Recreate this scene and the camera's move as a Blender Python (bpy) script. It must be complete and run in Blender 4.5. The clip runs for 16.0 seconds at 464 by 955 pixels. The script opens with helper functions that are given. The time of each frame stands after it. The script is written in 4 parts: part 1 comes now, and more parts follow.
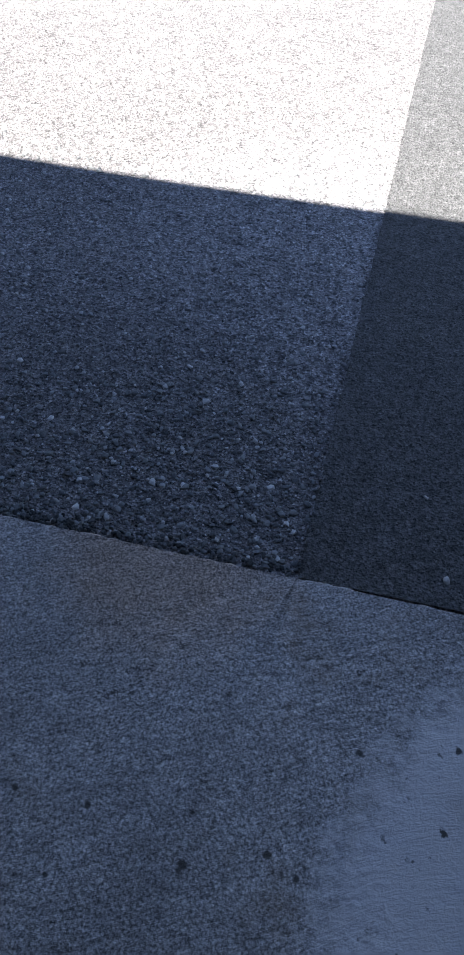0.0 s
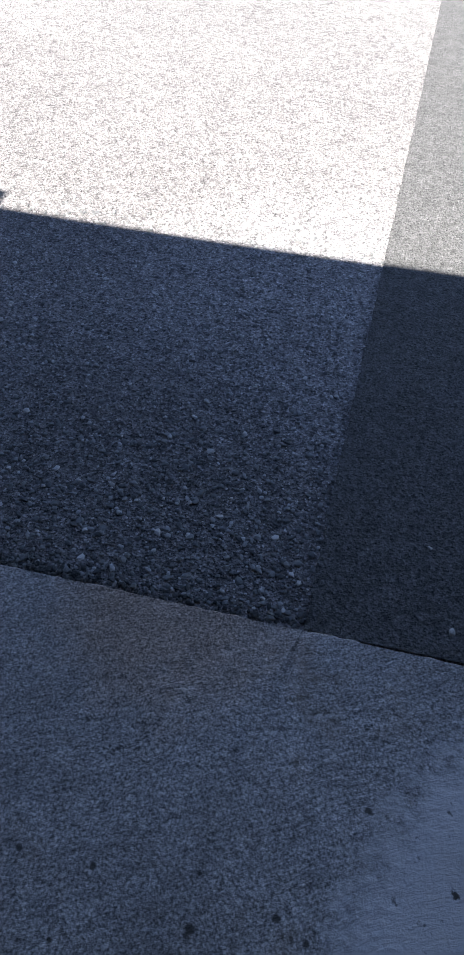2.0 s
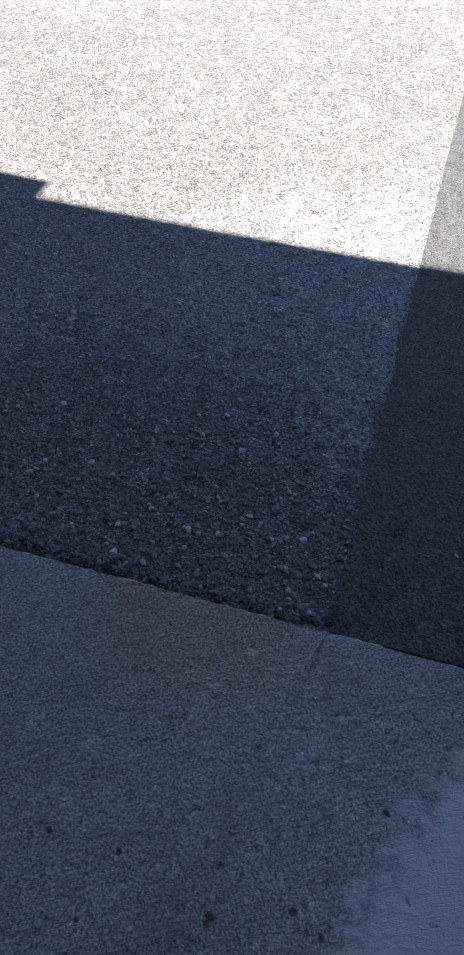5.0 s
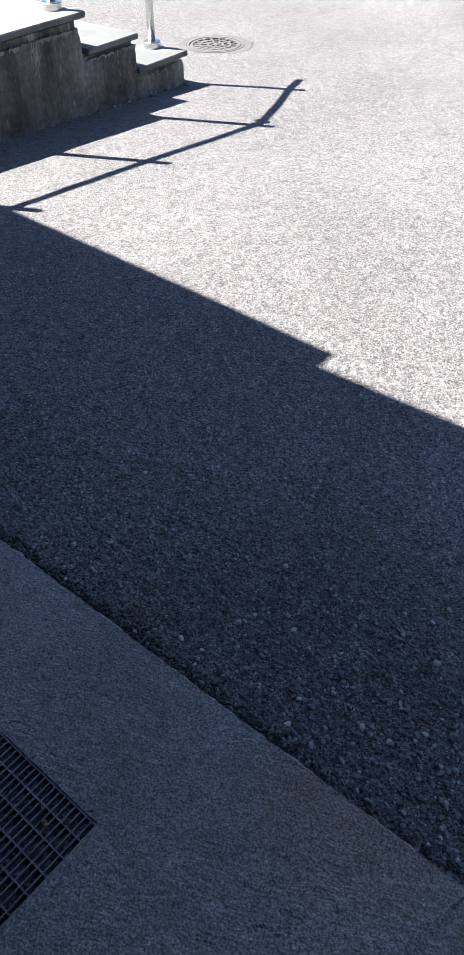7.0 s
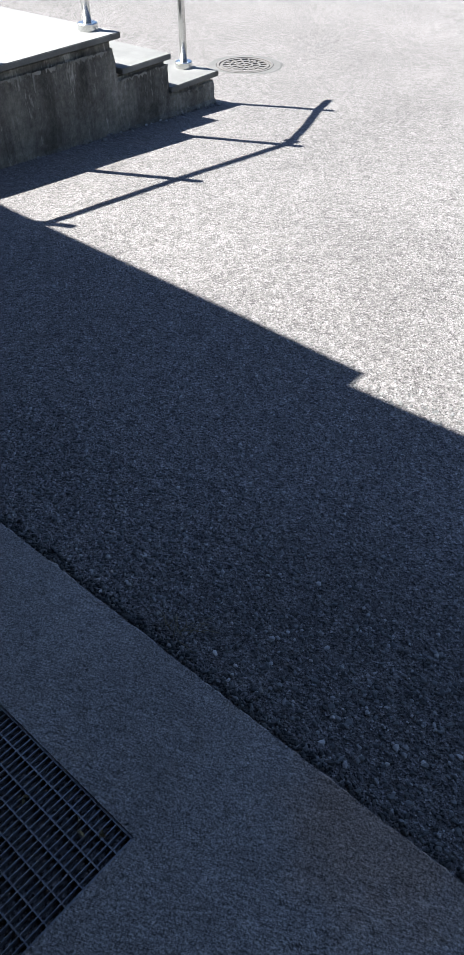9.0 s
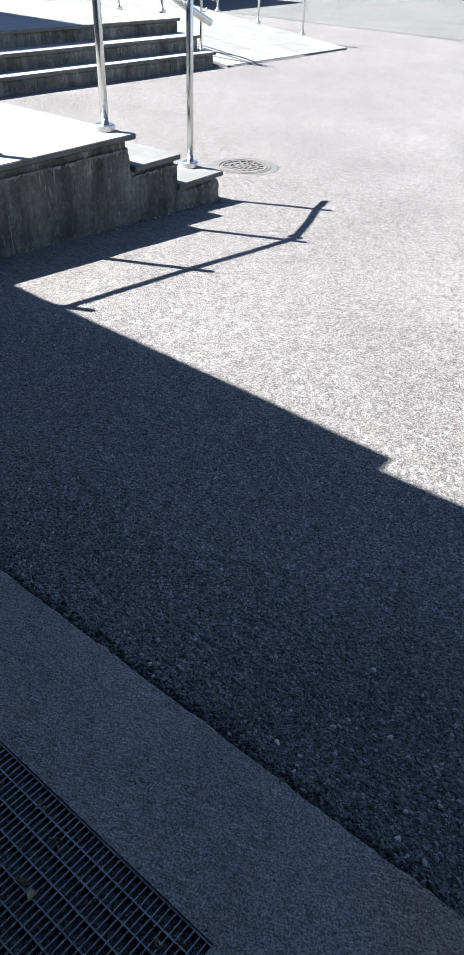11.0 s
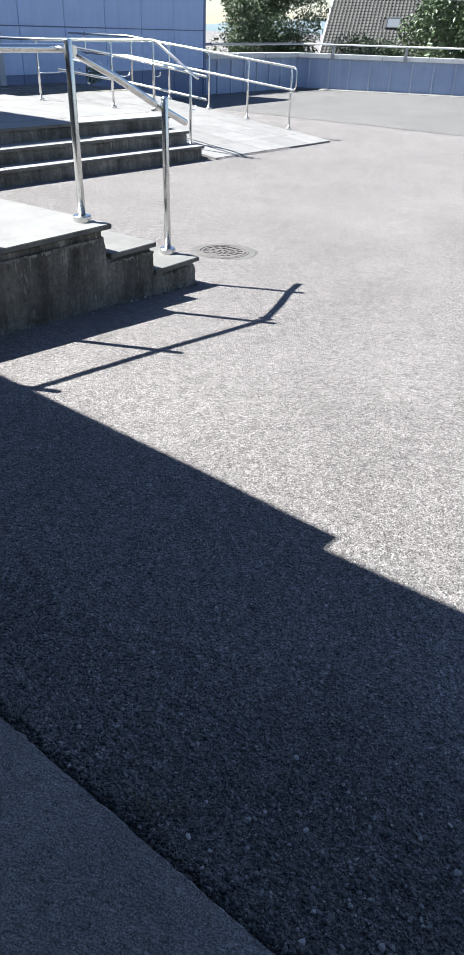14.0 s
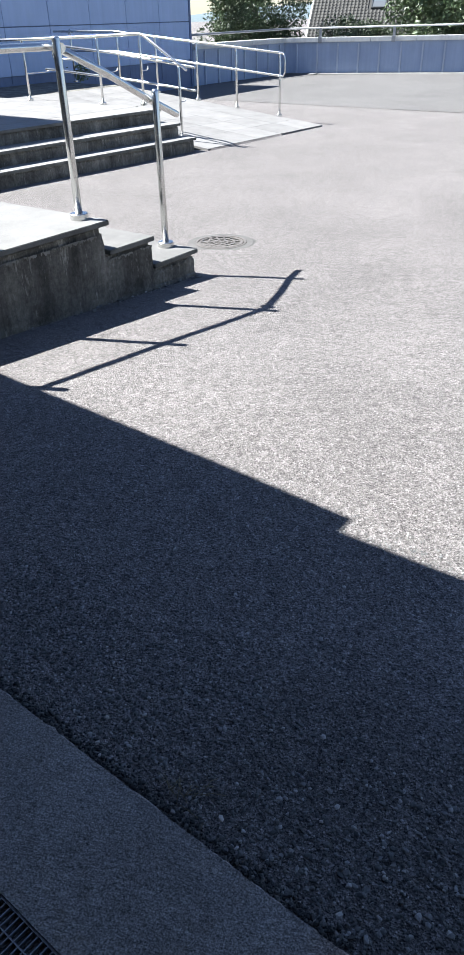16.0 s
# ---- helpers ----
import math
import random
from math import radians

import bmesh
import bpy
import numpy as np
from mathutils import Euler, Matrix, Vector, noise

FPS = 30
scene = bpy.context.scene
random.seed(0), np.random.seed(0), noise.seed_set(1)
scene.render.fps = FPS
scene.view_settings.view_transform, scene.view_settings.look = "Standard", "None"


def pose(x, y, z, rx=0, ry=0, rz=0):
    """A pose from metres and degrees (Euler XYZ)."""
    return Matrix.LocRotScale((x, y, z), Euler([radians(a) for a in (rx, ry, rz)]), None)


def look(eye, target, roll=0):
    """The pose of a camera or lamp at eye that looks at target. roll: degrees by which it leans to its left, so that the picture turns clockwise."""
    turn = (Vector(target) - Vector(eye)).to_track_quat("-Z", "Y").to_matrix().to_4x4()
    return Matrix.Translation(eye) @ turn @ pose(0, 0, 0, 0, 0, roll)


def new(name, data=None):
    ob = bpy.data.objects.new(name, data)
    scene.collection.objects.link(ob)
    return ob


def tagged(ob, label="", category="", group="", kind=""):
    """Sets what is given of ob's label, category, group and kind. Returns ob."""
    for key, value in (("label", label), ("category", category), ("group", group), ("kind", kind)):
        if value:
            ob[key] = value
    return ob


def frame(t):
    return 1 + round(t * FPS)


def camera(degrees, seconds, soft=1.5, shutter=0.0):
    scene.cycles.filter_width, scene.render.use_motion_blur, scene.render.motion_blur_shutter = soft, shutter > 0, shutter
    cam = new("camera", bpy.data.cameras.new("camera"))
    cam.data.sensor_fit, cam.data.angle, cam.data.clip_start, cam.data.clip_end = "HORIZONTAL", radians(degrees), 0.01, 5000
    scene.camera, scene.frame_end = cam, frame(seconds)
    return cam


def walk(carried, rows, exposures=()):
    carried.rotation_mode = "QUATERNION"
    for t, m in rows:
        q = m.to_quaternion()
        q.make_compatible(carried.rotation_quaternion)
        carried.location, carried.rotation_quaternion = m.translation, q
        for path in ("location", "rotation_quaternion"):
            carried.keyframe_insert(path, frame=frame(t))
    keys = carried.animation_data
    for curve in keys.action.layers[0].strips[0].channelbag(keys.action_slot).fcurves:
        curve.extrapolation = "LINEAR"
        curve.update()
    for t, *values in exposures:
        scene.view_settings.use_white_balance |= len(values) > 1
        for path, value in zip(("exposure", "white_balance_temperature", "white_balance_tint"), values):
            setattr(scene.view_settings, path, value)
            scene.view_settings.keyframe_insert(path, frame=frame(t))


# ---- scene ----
cam = camera(36.0, 16.0)
PATH = [
    (0, (-0.043, -0.509, 0.952), (-0.202, 0.625, -0.688), 6.1),
    (0.5, (-0.045, -0.485, 0.961), (-0.233, 0.658, -0.67), 6.0),
    (1, (-0.055, -0.485, 0.971), (-0.282, 0.689, -0.632), 5.0),
    (1.5, (-0.06, -0.499, 0.97), (-0.264, 0.706, -0.614), 5.8),
    (2, (-0.06, -0.504, 0.969), (-0.233, 0.719, -0.604), 6.1),
    (2.5, (-0.056, -0.501, 0.97), (-0.223, 0.719, -0.606), 6.2),
    (3, (-0.054, -0.499, 0.97), (-0.226, 0.718, -0.607), 6.1),
    (3.5, (-0.06, -0.501, 0.974), (-0.245, 0.726, -0.595), 6.1),
    (3.7, (-0.066, -0.505, 0.972), (-0.254, 0.72, -0.598), 6.4),
    (5.8, (-0.094, -0.486, 1.098), (-0.431, 0.644, -0.518), 4.1),
    (6, (-0.111, -0.479, 1.138), (-0.541, 0.653, -0.453), 3.9),
    (6.5, (-0.097, -0.478, 1.169), (-0.894, 0.684, -0.25), 2.3),
    (7, (-0.071, -0.457, 1.175), (-0.972, 0.624, -0.247), -0.5),
    (7.5, (-0.061, -0.451, 1.188), (-0.934, 0.74, -0.161), -1.5),
    (8, (-0.072, -0.465, 1.2), (-0.923, 0.747, -0.144), 0.2),
    (8.5, (-0.109, -0.486, 1.168), (-0.974, 0.625, -0.252), 1.6),
    (8.7, (-0.094, -0.482, 1.183), (-1.027, 0.584, -0.228), -0.5),
    (10.8, (-0.239, -0.617, 1.201), (-1.247, 0.603, -0.021), 2.2),
    (11, (-0.24, -0.61, 1.198), (-1.224, 0.627, -0.028), 2.4),
    (11.5, (-0.223, -0.597, 1.202), (-1.157, 0.666, -0.036), 1.3),
    (12, (-0.206, -0.583, 1.204), (-1.116, 0.691, -0.04), 0.0),
    (12.5, (-0.172, -0.562, 1.215), (-1.055, 0.762, 0.004), 0.1),
    (13, (-0.158, -0.53, 1.224), (-1.073, 0.805, 0.048), 1.2),
    (13.5, (-0.139, -0.509, 1.22), (-1.148, 0.77, 0.06), 1.8),
    (14, (-0.105, -0.499, 1.237), (-1.17, 0.818, 0.174), 1.8),
    (14.5, (-0.095, -0.507, 1.235), (-1.197, 0.787, 0.18), -0.9),
    (15, (-0.104, -0.518, 1.235), (-1.214, 0.773, 0.184), -1.7),
    (15.5, (-0.109, -0.521, 1.233), (-1.208, 0.764, 0.166), -1.6),
    (16, (-0.104, -0.518, 1.231), (-1.18, 0.775, 0.149), -1.6),
]
walk(cam, [(t, look(eye, target, roll)) for t, eye, target, roll in PATH],
     exposures=[(0, 2.63, 6450, 14), (0.5, 2.66, 6470, 14), (1.5, 2.5, 6500, 14.4), (3, 2.37, 6500, 14.4), (6, 2.27, 6420, 12.3), (6.5, 2.14, 6420, 12.3), (7, 2.11, 6380, 12.3), (8, 1.91, 6380, 11.3), (8.7, 1.97, 6380, 11.3), (11, 2.03, 6330, 11.3), (12.5, 1.81, 6380, 11.3), (13, 1.77, 6380, 11.3), (14, 1.81, 6380, 11.3), (16, 1.83, 6330, 12.3)])

# ---- light ----
SUN = Vector((-0.77, -0.355, 1.0)).normalized()      # towards the sun
world = bpy.data.worlds.new("world")
scene.world = world
world.use_nodes = True
wn = world.node_tree
sky = wn.nodes.new("ShaderNodeTexSky")
sky.sky_type = "NISHITA"
sky.sun_disc = False
sky.ozone_density, sky.dust_density, sky.air_density = 2.0, 0.1, 1.0
sky.sun_elevation = math.asin(SUN.z)
sky.sun_rotation = math.atan2(SUN.x, SUN.y)
tint = wn.nodes.new("ShaderNodeMix")
tint.data_type, tint.blend_type = "RGBA", "MULTIPLY"
tint.inputs[0].default_value = 1.0
tint.inputs[7].default_value = (0.965, 0.985, 1.05, 1)
wn.links.new(sky.outputs[0], tint.inputs[6])
wn.links.new(tint.outputs[2], wn.nodes["Background"].inputs[0])
wn.nodes["Background"].inputs[1].default_value = 0.044
sun = new("sun", bpy.data.lights.new("sun", "SUN"))
sun.data.energy, sun.data.angle, sun.data.color = 5.0, radians(0.55), (0.96, 0.985, 0.93)
sun.matrix_world = look((-8, -3, 10), Vector((-8, -3, 10)) - SUN)


# ---- materials ----
class Mat:
    """A small builder for procedural node materials in object space."""

    def __init__(self, name, rough=0.8, metal=0.0):
        self.m = bpy.data.materials.new(name)
        self.m.use_nodes = True
        self.t = self.m.node_tree
        self.b = self.t.nodes["Principled BSDF"]
        self.b.inputs["Roughness"].default_value = rough
        self.b.inputs["Metallic"].default_value = metal
        self.co = self.t.nodes.new("ShaderNodeNewGeometry").outputs["Position"]

    def node(self, kind, **values):
        n = self.t.nodes.new(kind)
        for k, v in values.items():
            n.inputs[k].default_value = v
        return n

    def link(self, a, b):
        self.t.links.new(a, b)

    def mapped(self, scale, turn=0.0):
        n = self.node("ShaderNodeMapping")
        n.inputs["Scale"].default_value = scale
        n.inputs["Rotation"].default_value = (0, 0, radians(turn))
        self.link(self.co, n.inputs["Vector"])
        return n.outputs[0]

    def noise(self, scale, detail=3.0, rough=0.6, co=None, dist=0.0):
        n = self.node("ShaderNodeTexNoise", Scale=scale, Detail=detail, Roughness=rough, Distortion=dist)
        self.link(co or self.co, n.inputs["Vector"])
        return n.outputs["Fac"]

    def cells(self, scale, feature="F1", co=None, out="Color"):
        n = self.node("ShaderNodeTexVoronoi", Scale=scale)
        n.feature = feature
        self.link(co or self.co, n.inputs["Vector"])
        return n.outputs[out]

    def ramp(self, fac, stops):
        n = self.node("ShaderNodeValToRGB")
        e = n.color_ramp.elements
        while len(e) < len(stops):
            e.new(0.5)
        for el, (p, c) in zip(e, stops):
            el.position = p
            el.color = (*c, 1) if not isinstance(c, float) else (c, c, c, 1)
        self.link(fac, n.inputs[0])
        return n.outputs[0]

    def mix(self, fac, a, b, mode="MIX"):
        n = self.node("ShaderNodeMix")
        n.data_type, n.blend_type = "RGBA", mode
        for i, v in ((0, fac), (6, a), (7, b)):
            if isinstance(v, (int, float)):
                n.inputs[i].default_value = v
            elif isinstance(v, tuple):
                n.inputs[i].default_value = (*v, 1)
            else:
                self.link(v, n.inputs[i])
        return n.outputs[2]

    def bump(self, height, strength, distance):
        n = self.node("ShaderNodeBump", Strength=strength, Distance=distance)
        self.link(height, n.inputs["Height"])
        old = self.b.inputs["Normal"]
        if old.is_linked:
            self.link(old.links[0].from_socket, n.inputs["Normal"])
        self.link(n.outputs[0], old)

    def spot(self, at, radius, soft, ragged, scale):
        """A patch with a ragged rim round a place: 1 inside, 0 outside."""
        d = self.node("ShaderNodeVectorMath")
        d.operation = "DISTANCE"
        d.inputs[1].default_value = at
        self.link(self.co, d.inputs[0])
        r = self.node("ShaderNodeMath")
        r.operation = "MULTIPLY_ADD"
        self.link(self.noise(scale, 5, 0.7), r.inputs[0])
        r.inputs[1].default_value = -ragged
        self.link(d.outputs["Value"], r.inputs[2])
        k = self.node("ShaderNodeMapRange")
        k.inputs["From Min"].default_value = radius - ragged * 0.5
        k.inputs["From Max"].default_value = radius - ragged * 0.5 + soft
        k.inputs["To Min"].default_value, k.inputs["To Max"].default_value = 1.0, 0.0
        self.link(r.outputs[0], k.inputs["Value"])
        return k.outputs["Result"]

    def color(self, c):
        if isinstance(c, tuple):
            self.b.inputs["Base Color"].default_value = (*c, 1)
        else:
            self.link(c, self.b.inputs["Base Color"])
        return self

    def rough(self, fac, lo, hi):
        self.link(self.ramp(fac, [(0.3, lo), (0.7, hi)]), self.b.inputs["Roughness"])


def asphalt(name, dark, light, stone, cell, height, pebble, coarse=1.0, worn=False):
    m = Mat(name, 0.92)
    m.b.inputs["Specular IOR Level"].default_value = 0.25
    base = m.ramp(m.noise(1.1, 5, 0.65), [(0.3, dark), (0.7, light)])
    base = m.mix(0.5, base, m.ramp(m.noise(16.0, 6, 0.8), [(0.3, dark), (0.72, light)]))
    g = m.t.nodes.new("ShaderNodeSeparateColor")
    m.link(m.cells(cell), g.inputs[0])
    base = m.mix(0.7, base, m.ramp(g.outputs[1], [(0.0, 0.3), (0.4, 0.9), (0.75, 1.05), (1.0, 1.6)]), "MULTIPLY")
    base = m.mix(m.ramp(g.outputs[0], [(pebble, 0.0), (pebble + 0.05, 0.9)]), base, stone)
    c = m.t.nodes.new("ShaderNodeSeparateColor")
    m.link(m.cells(cell * 0.42), c.inputs[0])
    base = m.mix(0.62 * coarse, base, m.ramp(c.outputs[1], [(0.0, 0.3), (0.3, 0.9), (0.8, 1.1), (1.0, 1.5)]), "MULTIPLY")
    base = m.mix(0.7, base, m.ramp(m.noise(48, 4, 0.85), [(0.36, 0.7), (0.64, 1.28)]), "MULTIPLY")
    base = m.mix(0.3, base, m.ramp(m.noise(24, 3, 0.85, dist=0.6), [(0.4, 0.74), (0.6, 1.24)]), "MULTIPLY")
    # binder lost between the stones leaves dark pits
    pits = m.ramp(m.noise(150, 4, 0.8), [(0.36, 0.15), (0.48, 1.0)])
    base = m.mix(0.95, base, pits, "MULTIPLY")
    # wider hollows and clusters that read from farther off
    base = m.mix(0.34 * coarse, base, m.ramp(m.noise(95, 3, 0.75), [(0.38, 0.3), (0.47, 1.0), (0.7, 1.12)]), "MULTIPLY")
    base = m.mix(0.32 * coarse, base, m.ramp(m.noise(15, 4, 0.75), [(0.34, 0.6), (0.5, 1.0), (0.7, 1.12)]), "MULTIPLY")
    base = m.mix(0.45, base, m.ramp(m.noise(0.45, 4, 0.6, dist=0.8), [(0.34, 0.8), (0.5, 1.0), (0.68, 1.12)]), "MULTIPLY")
    if worn:
        # a cleaner strip beside the seam, and a dirtier hollow by the joint
        base = m.mix(m.spot((-0.02, 0.85, -0.06), 0.34, 0.3, 0.2, 5), base, m.mix(1.0, base, (1.3, 1.32, 1.34), "MULTIPLY"))
        base = m.mix(m.spot((-0.42, 0.22, -0.03), 0.26, 0.3, 0.25, 5), base, m.mix(1.0, base, (0.8, 0.8, 0.8), "MULTIPLY"))
    m.color(base)
    m.bump(m.cells(cell, out="Distance"), 0.8, height)
    m.bump(m.cells(cell * 0.42, out="Distance"), 0.7, height * 1.5)
    m.bump(m.noise(140, 4, 0.75), 0.7, height * 1.2)
    m.bump(m.noise(26, 4, 0.6), 0.5, 0.006)
    return m.m


ASPHALT_OLD = asphalt("asphalt_worn", (0.183, 0.166, 0.162), (0.274, 0.25, 0.243), (0.43, 0.40, 0.39), 310, 0.003, 0.91, 1.0, True)
ASPHALT_NEW = asphalt("asphalt_patch", (0.088, 0.084, 0.082), (0.12, 0.114, 0.111), (0.18, 0.17, 0.165), 360, 0.002, 0.985, 0.4)
ASPHALT_FAR = asphalt("asphalt_far_band", (0.158, 0.149, 0.146), (0.205, 0.194, 0.191), (0.25, 0.24, 0.23), 300, 0.002, 0.96)


def slope_at(x, y):
    return 0.039 * x - 0.0537 * y


def brushed_concrete():
    m = Mat("brushed_concrete", 0.9)
    m.b.inputs["Specular IOR Level"].default_value = 0.3
    base = m.ramp(m.noise(2.4, 5, 0.65), [(0.32, (0.27, 0.27, 0.267)), (0.7, (0.40, 0.40, 0.395))])
    base = m.mix(0.5, base, m.ramp(m.noise(19, 5, 0.72), [(0.32, (0.25, 0.248, 0.244)), (0.68, (0.40, 0.40, 0.395))]))
    # broom strokes whose direction drifts over the slab
    bend = m.node("ShaderNodeTexNoise", Scale=2.6, Detail=1.0)
    m.link(m.co, bend.inputs["Vector"])
    add = m.node("ShaderNodeVectorMath")
    add.operation = "MULTIPLY_ADD"
    m.link(bend.outputs["Color"], add.inputs[0])
    add.inputs[1].default_value = (0.07, 0.07, 0.0)
    m.link(m.co, add.inputs[2])
    mp = m.node("ShaderNodeMapping")
    mp.vector_type = "TEXTURE"
    mp.inputs["Rotation"].default_value = (0, 0, radians(26))
    mp.inputs["Scale"].default_value = (1 / 34, 1 / 270, 1 / 34)
    m.link(add.outputs[0], mp.inputs["Vector"])
    stroke = m.noise(1.0, 4, 0.7, mp.outputs[0], 0.5)
    swept = m.ramp(m.noise(3.3, 3, 0.6), [(0.35, 0.25), (0.6, 0.8)])
    # relief shading of strokes and grain is put into the colour too
    base = m.mix(swept, base, m.mix(1.0, base, m.ramp(stroke, [(0.38, 0.62), (0.6, 1.25)]), "MULTIPLY"))
    base = m.mix(0.8, base, m.ramp(m.noise(1.3, 6, 0.75), [(0.3, 0.7), (0.7, 1.2)]), "MULTIPLY")
    base = m.mix(0.9, base, m.ramp(m.noise(300, 3, 0.8), [(0.38, 0.3), (0.62, 1.6)]), "MULTIPLY")
    base = m.mix(0.6, base, m.ramp(m.noise(220, 3, 0.7), [(0.4, 0.6), (0.62, 1.35)]), "MULTIPLY")
    # pits and broken skin, thicker in some places
    where = m.ramp(m.noise(5, 3, 0.6), [(0.45, 0.0), (0.62, 1.0)])
    pits = m.ramp(m.noise(55, 4, 0.7), [(0.27, 0.2), (0.31, 1.0)])
    base = m.mix(1.0, base, pits, "MULTIPLY")
    base = m.mix(where, base, m.mix(1.0, base, m.ramp(m.noise(60, 6, 0.8), [(0.37, 0.3), (0.45, 1.0)]), "MULTIPLY"))
    # trowelled skin that survives in one corner, with a ragged rim
    skin = m.spot((0.55, -0.465, 0.04), 0.43, 0.06, 0.2, 38)
    plain = m.mix(m.ramp(m.noise(48, 4, 0.6), [(0.3, 0.9), (0.36, 0.0)]), m.ramp(m.noise(7, 4), [(0.3, (0.47, 0.475, 0.48)), (0.7, (0.55, 0.555, 0.56))]), (0.12, 0.12, 0.12))
    base = m.mix(skin, base, plain)
    # rusty bleed along the joint
    base = m.mix(m.ramp(m.noise(4.5, 4, 0.65), [(0.56, 0.0), (0.72, 0.55)]), base, (0.2, 0.16, 0.115))
    rust = m.spot((-0.2, 0.0, 0.0), 0.1, 0.12, 0.25, 8)
    base = m.mix(rust, base, m.mix(1.0, base, (1.12, 0.95, 0.82), "MULTIPLY"))
    broken = m.mix(1.0, m.spot((-0.2, -0.19, 0.0), 0.05, 0.07, 0.26, 18), m.ramp(m.noise(75, 5, 0.75), [(0.37, 0.8), (0.43, 0.0)]), "MULTIPLY")
    base = m.mix(broken, base, (0.07, 0.068, 0.065))
    # single pits are dark spots in the colour, with no hollow cut
    for x, y, r in ((-0.066, -0.411, 0.016), (0.027, -0.376, 0.009), (0.119, -0.236, 0.012), (0.243, -0.203, 0.01), (-0.07, -0.352, 0.008), (-0.194, -0.373, 0.007), (-0.287, -0.374, 0.008), (0.064, -0.393, 0.008), (-0.216, -0.454, 0.007), (0.228, -0.305, 0.01)):
        base = m.mix(m.spot((x, y, slope_at(x, y)), r * 0.3, 0.0025, r * 1.6, 110), base, (0.075, 0.072, 0.068))
    base = m.mix(1.0, base, (1.0, 0.925, 0.9), "MULTIPLY")
    m.color(base)
    m.bump(stroke, 0.5, 0.003)
    m.bump(m.noise(170, 4, 0.8), 0.6, 0.003)
    m.bump(m.noise(24, 5, 0.7), 0.5, 0.006)
    return m.m


def stained_wall():
    m = Mat("weathered_concrete_wall", 0.93)
    base = m.ramp(m.noise(2.6, 6, 0.75), [(0.32, (0.068, 0.062, 0.05)), (0.68, (0.25, 0.232, 0.2))])
    runs = m.noise(1.0, 6, 0.75, m.mapped((3.6, 3.6, 0.6)), 0.4)
    base = m.mix(0.9, base, m.ramp(runs, [(0.34, 0.35), (0.5, 0.9), (0.66, 1.65)]), "MULTIPLY")
    base = m.mix(0.7, base, m.ramp(m.noise(38, 5, 0.75), [(0.3, 0.5), (0.7, 1.4)]), "MULTIPLY")
    # lime that has bled out and run down
    lime = m.noise(1.0, 6, 0.8, m.mapped((16, 16, 3.0)))
    base = m.mix(m.ramp(lime, [(0.57, 0.0), (0.66, 0.7)]), base, (0.46, 0.43, 0.38))
    base = m.mix(m.ramp(m.noise(9, 6, 0.75), [(0.55, 0.0), (0.66, 0.6)]), base, (0.055, 0.05, 0.04))
    m.color(base)
    m.bump(m.noise(20, 6, 0.75), 0.9, 0.02)
    m.bump(m.noise(150, 3, 0.6), 0.6, 0.003)
    return m.m


def stone_slab(name, lo, hi):
    m = Mat(name, 0.82)
    base = m.ramp(m.noise(4, 5, 0.65), [(0.3, lo), (0.7, hi)])
    base = m.mix(0.35, base, m.ramp(m.noise(130, 3, 0.7), [(0.3, 0.7), (0.7, 1.25)]), "MULTIPLY")
    info = m.t.nodes.new("ShaderNodeObjectInfo").outputs["Random"]
    base = m.mix(0.5, base, m.ramp(info, [(0.0, 0.8), (1.0, 1.12)]), "MULTIPLY")
    m.color(base)
    m.bump(m.noise(90, 4, 0.6), 0.35, 0.002)
    return m.m


def steel():
    m = Mat("brushed_stainless_steel", 0.27, 1.0)
    m.color(m.ramp(m.noise(6, 3, 0.6), [(0.3, (0.6, 0.6, 0.59)), (0.7, (0.66, 0.66, 0.65))]))
    return m.m


def paint(name, lo, hi, rough=0.5, streak=0.25):
    m = Mat(name, rough)
    base = m.ramp(m.noise(1.7, 4, 0.6), [(0.3, lo), (0.7, hi)])
    run = m.noise(1.0, 4, 0.6, m.mapped((9, 9, 0.6)))
    base = m.mix(streak, base, m.ramp(run, [(0.3, 0.6), (0.7, 1.2)]), "MULTIPLY")
    m.color(base)
    m.bump(m.noise(60, 3, 0.6), 0.1, 0.002)
    return m.m


def galvanised(name, c, rough=0.45, metal=0.85):
    m = Mat(name, rough, metal)
    m.color(m.ramp(m.noise(70, 3, 0.6), [(0.3, tuple(v * 0.75 for v in c)), (0.7, c)]))
    m.bump(m.noise(150, 3, 0.6), 0.15, 0.001)
    return m.m


def wood(name, lo, hi):
    m = Mat(name, 0.75)
    g = m.noise(1.0, 4, 0.6, m.mapped((3, 60, 60)), 0.8)
    m.color(m.mix(0.5, m.ramp(g, [(0.3, lo), (0.7, hi)]), m.ramp(m.noise(5, 3), [(0.3, lo), (0.7, hi)])))
    m.bump(g, 0.3, 0.002)
    return m.m


def leaf(name, lo, hi):
    m = Mat(name, 0.45)
    isl = m.t.nodes.new("ShaderNodeNewGeometry").outputs["Random Per Island"]
    m.color(m.mix(0.4, m.ramp(isl, [(0.0, lo), (1.0, hi)]), m.ramp(m.noise(1.2, 3), [(0.35, lo), (0.65, hi)])))
    m.b.inputs["Transmission Weight"].default_value = 0.0
    m.b.inputs["Subsurface Weight"].default_value = 0.0
    return m.m


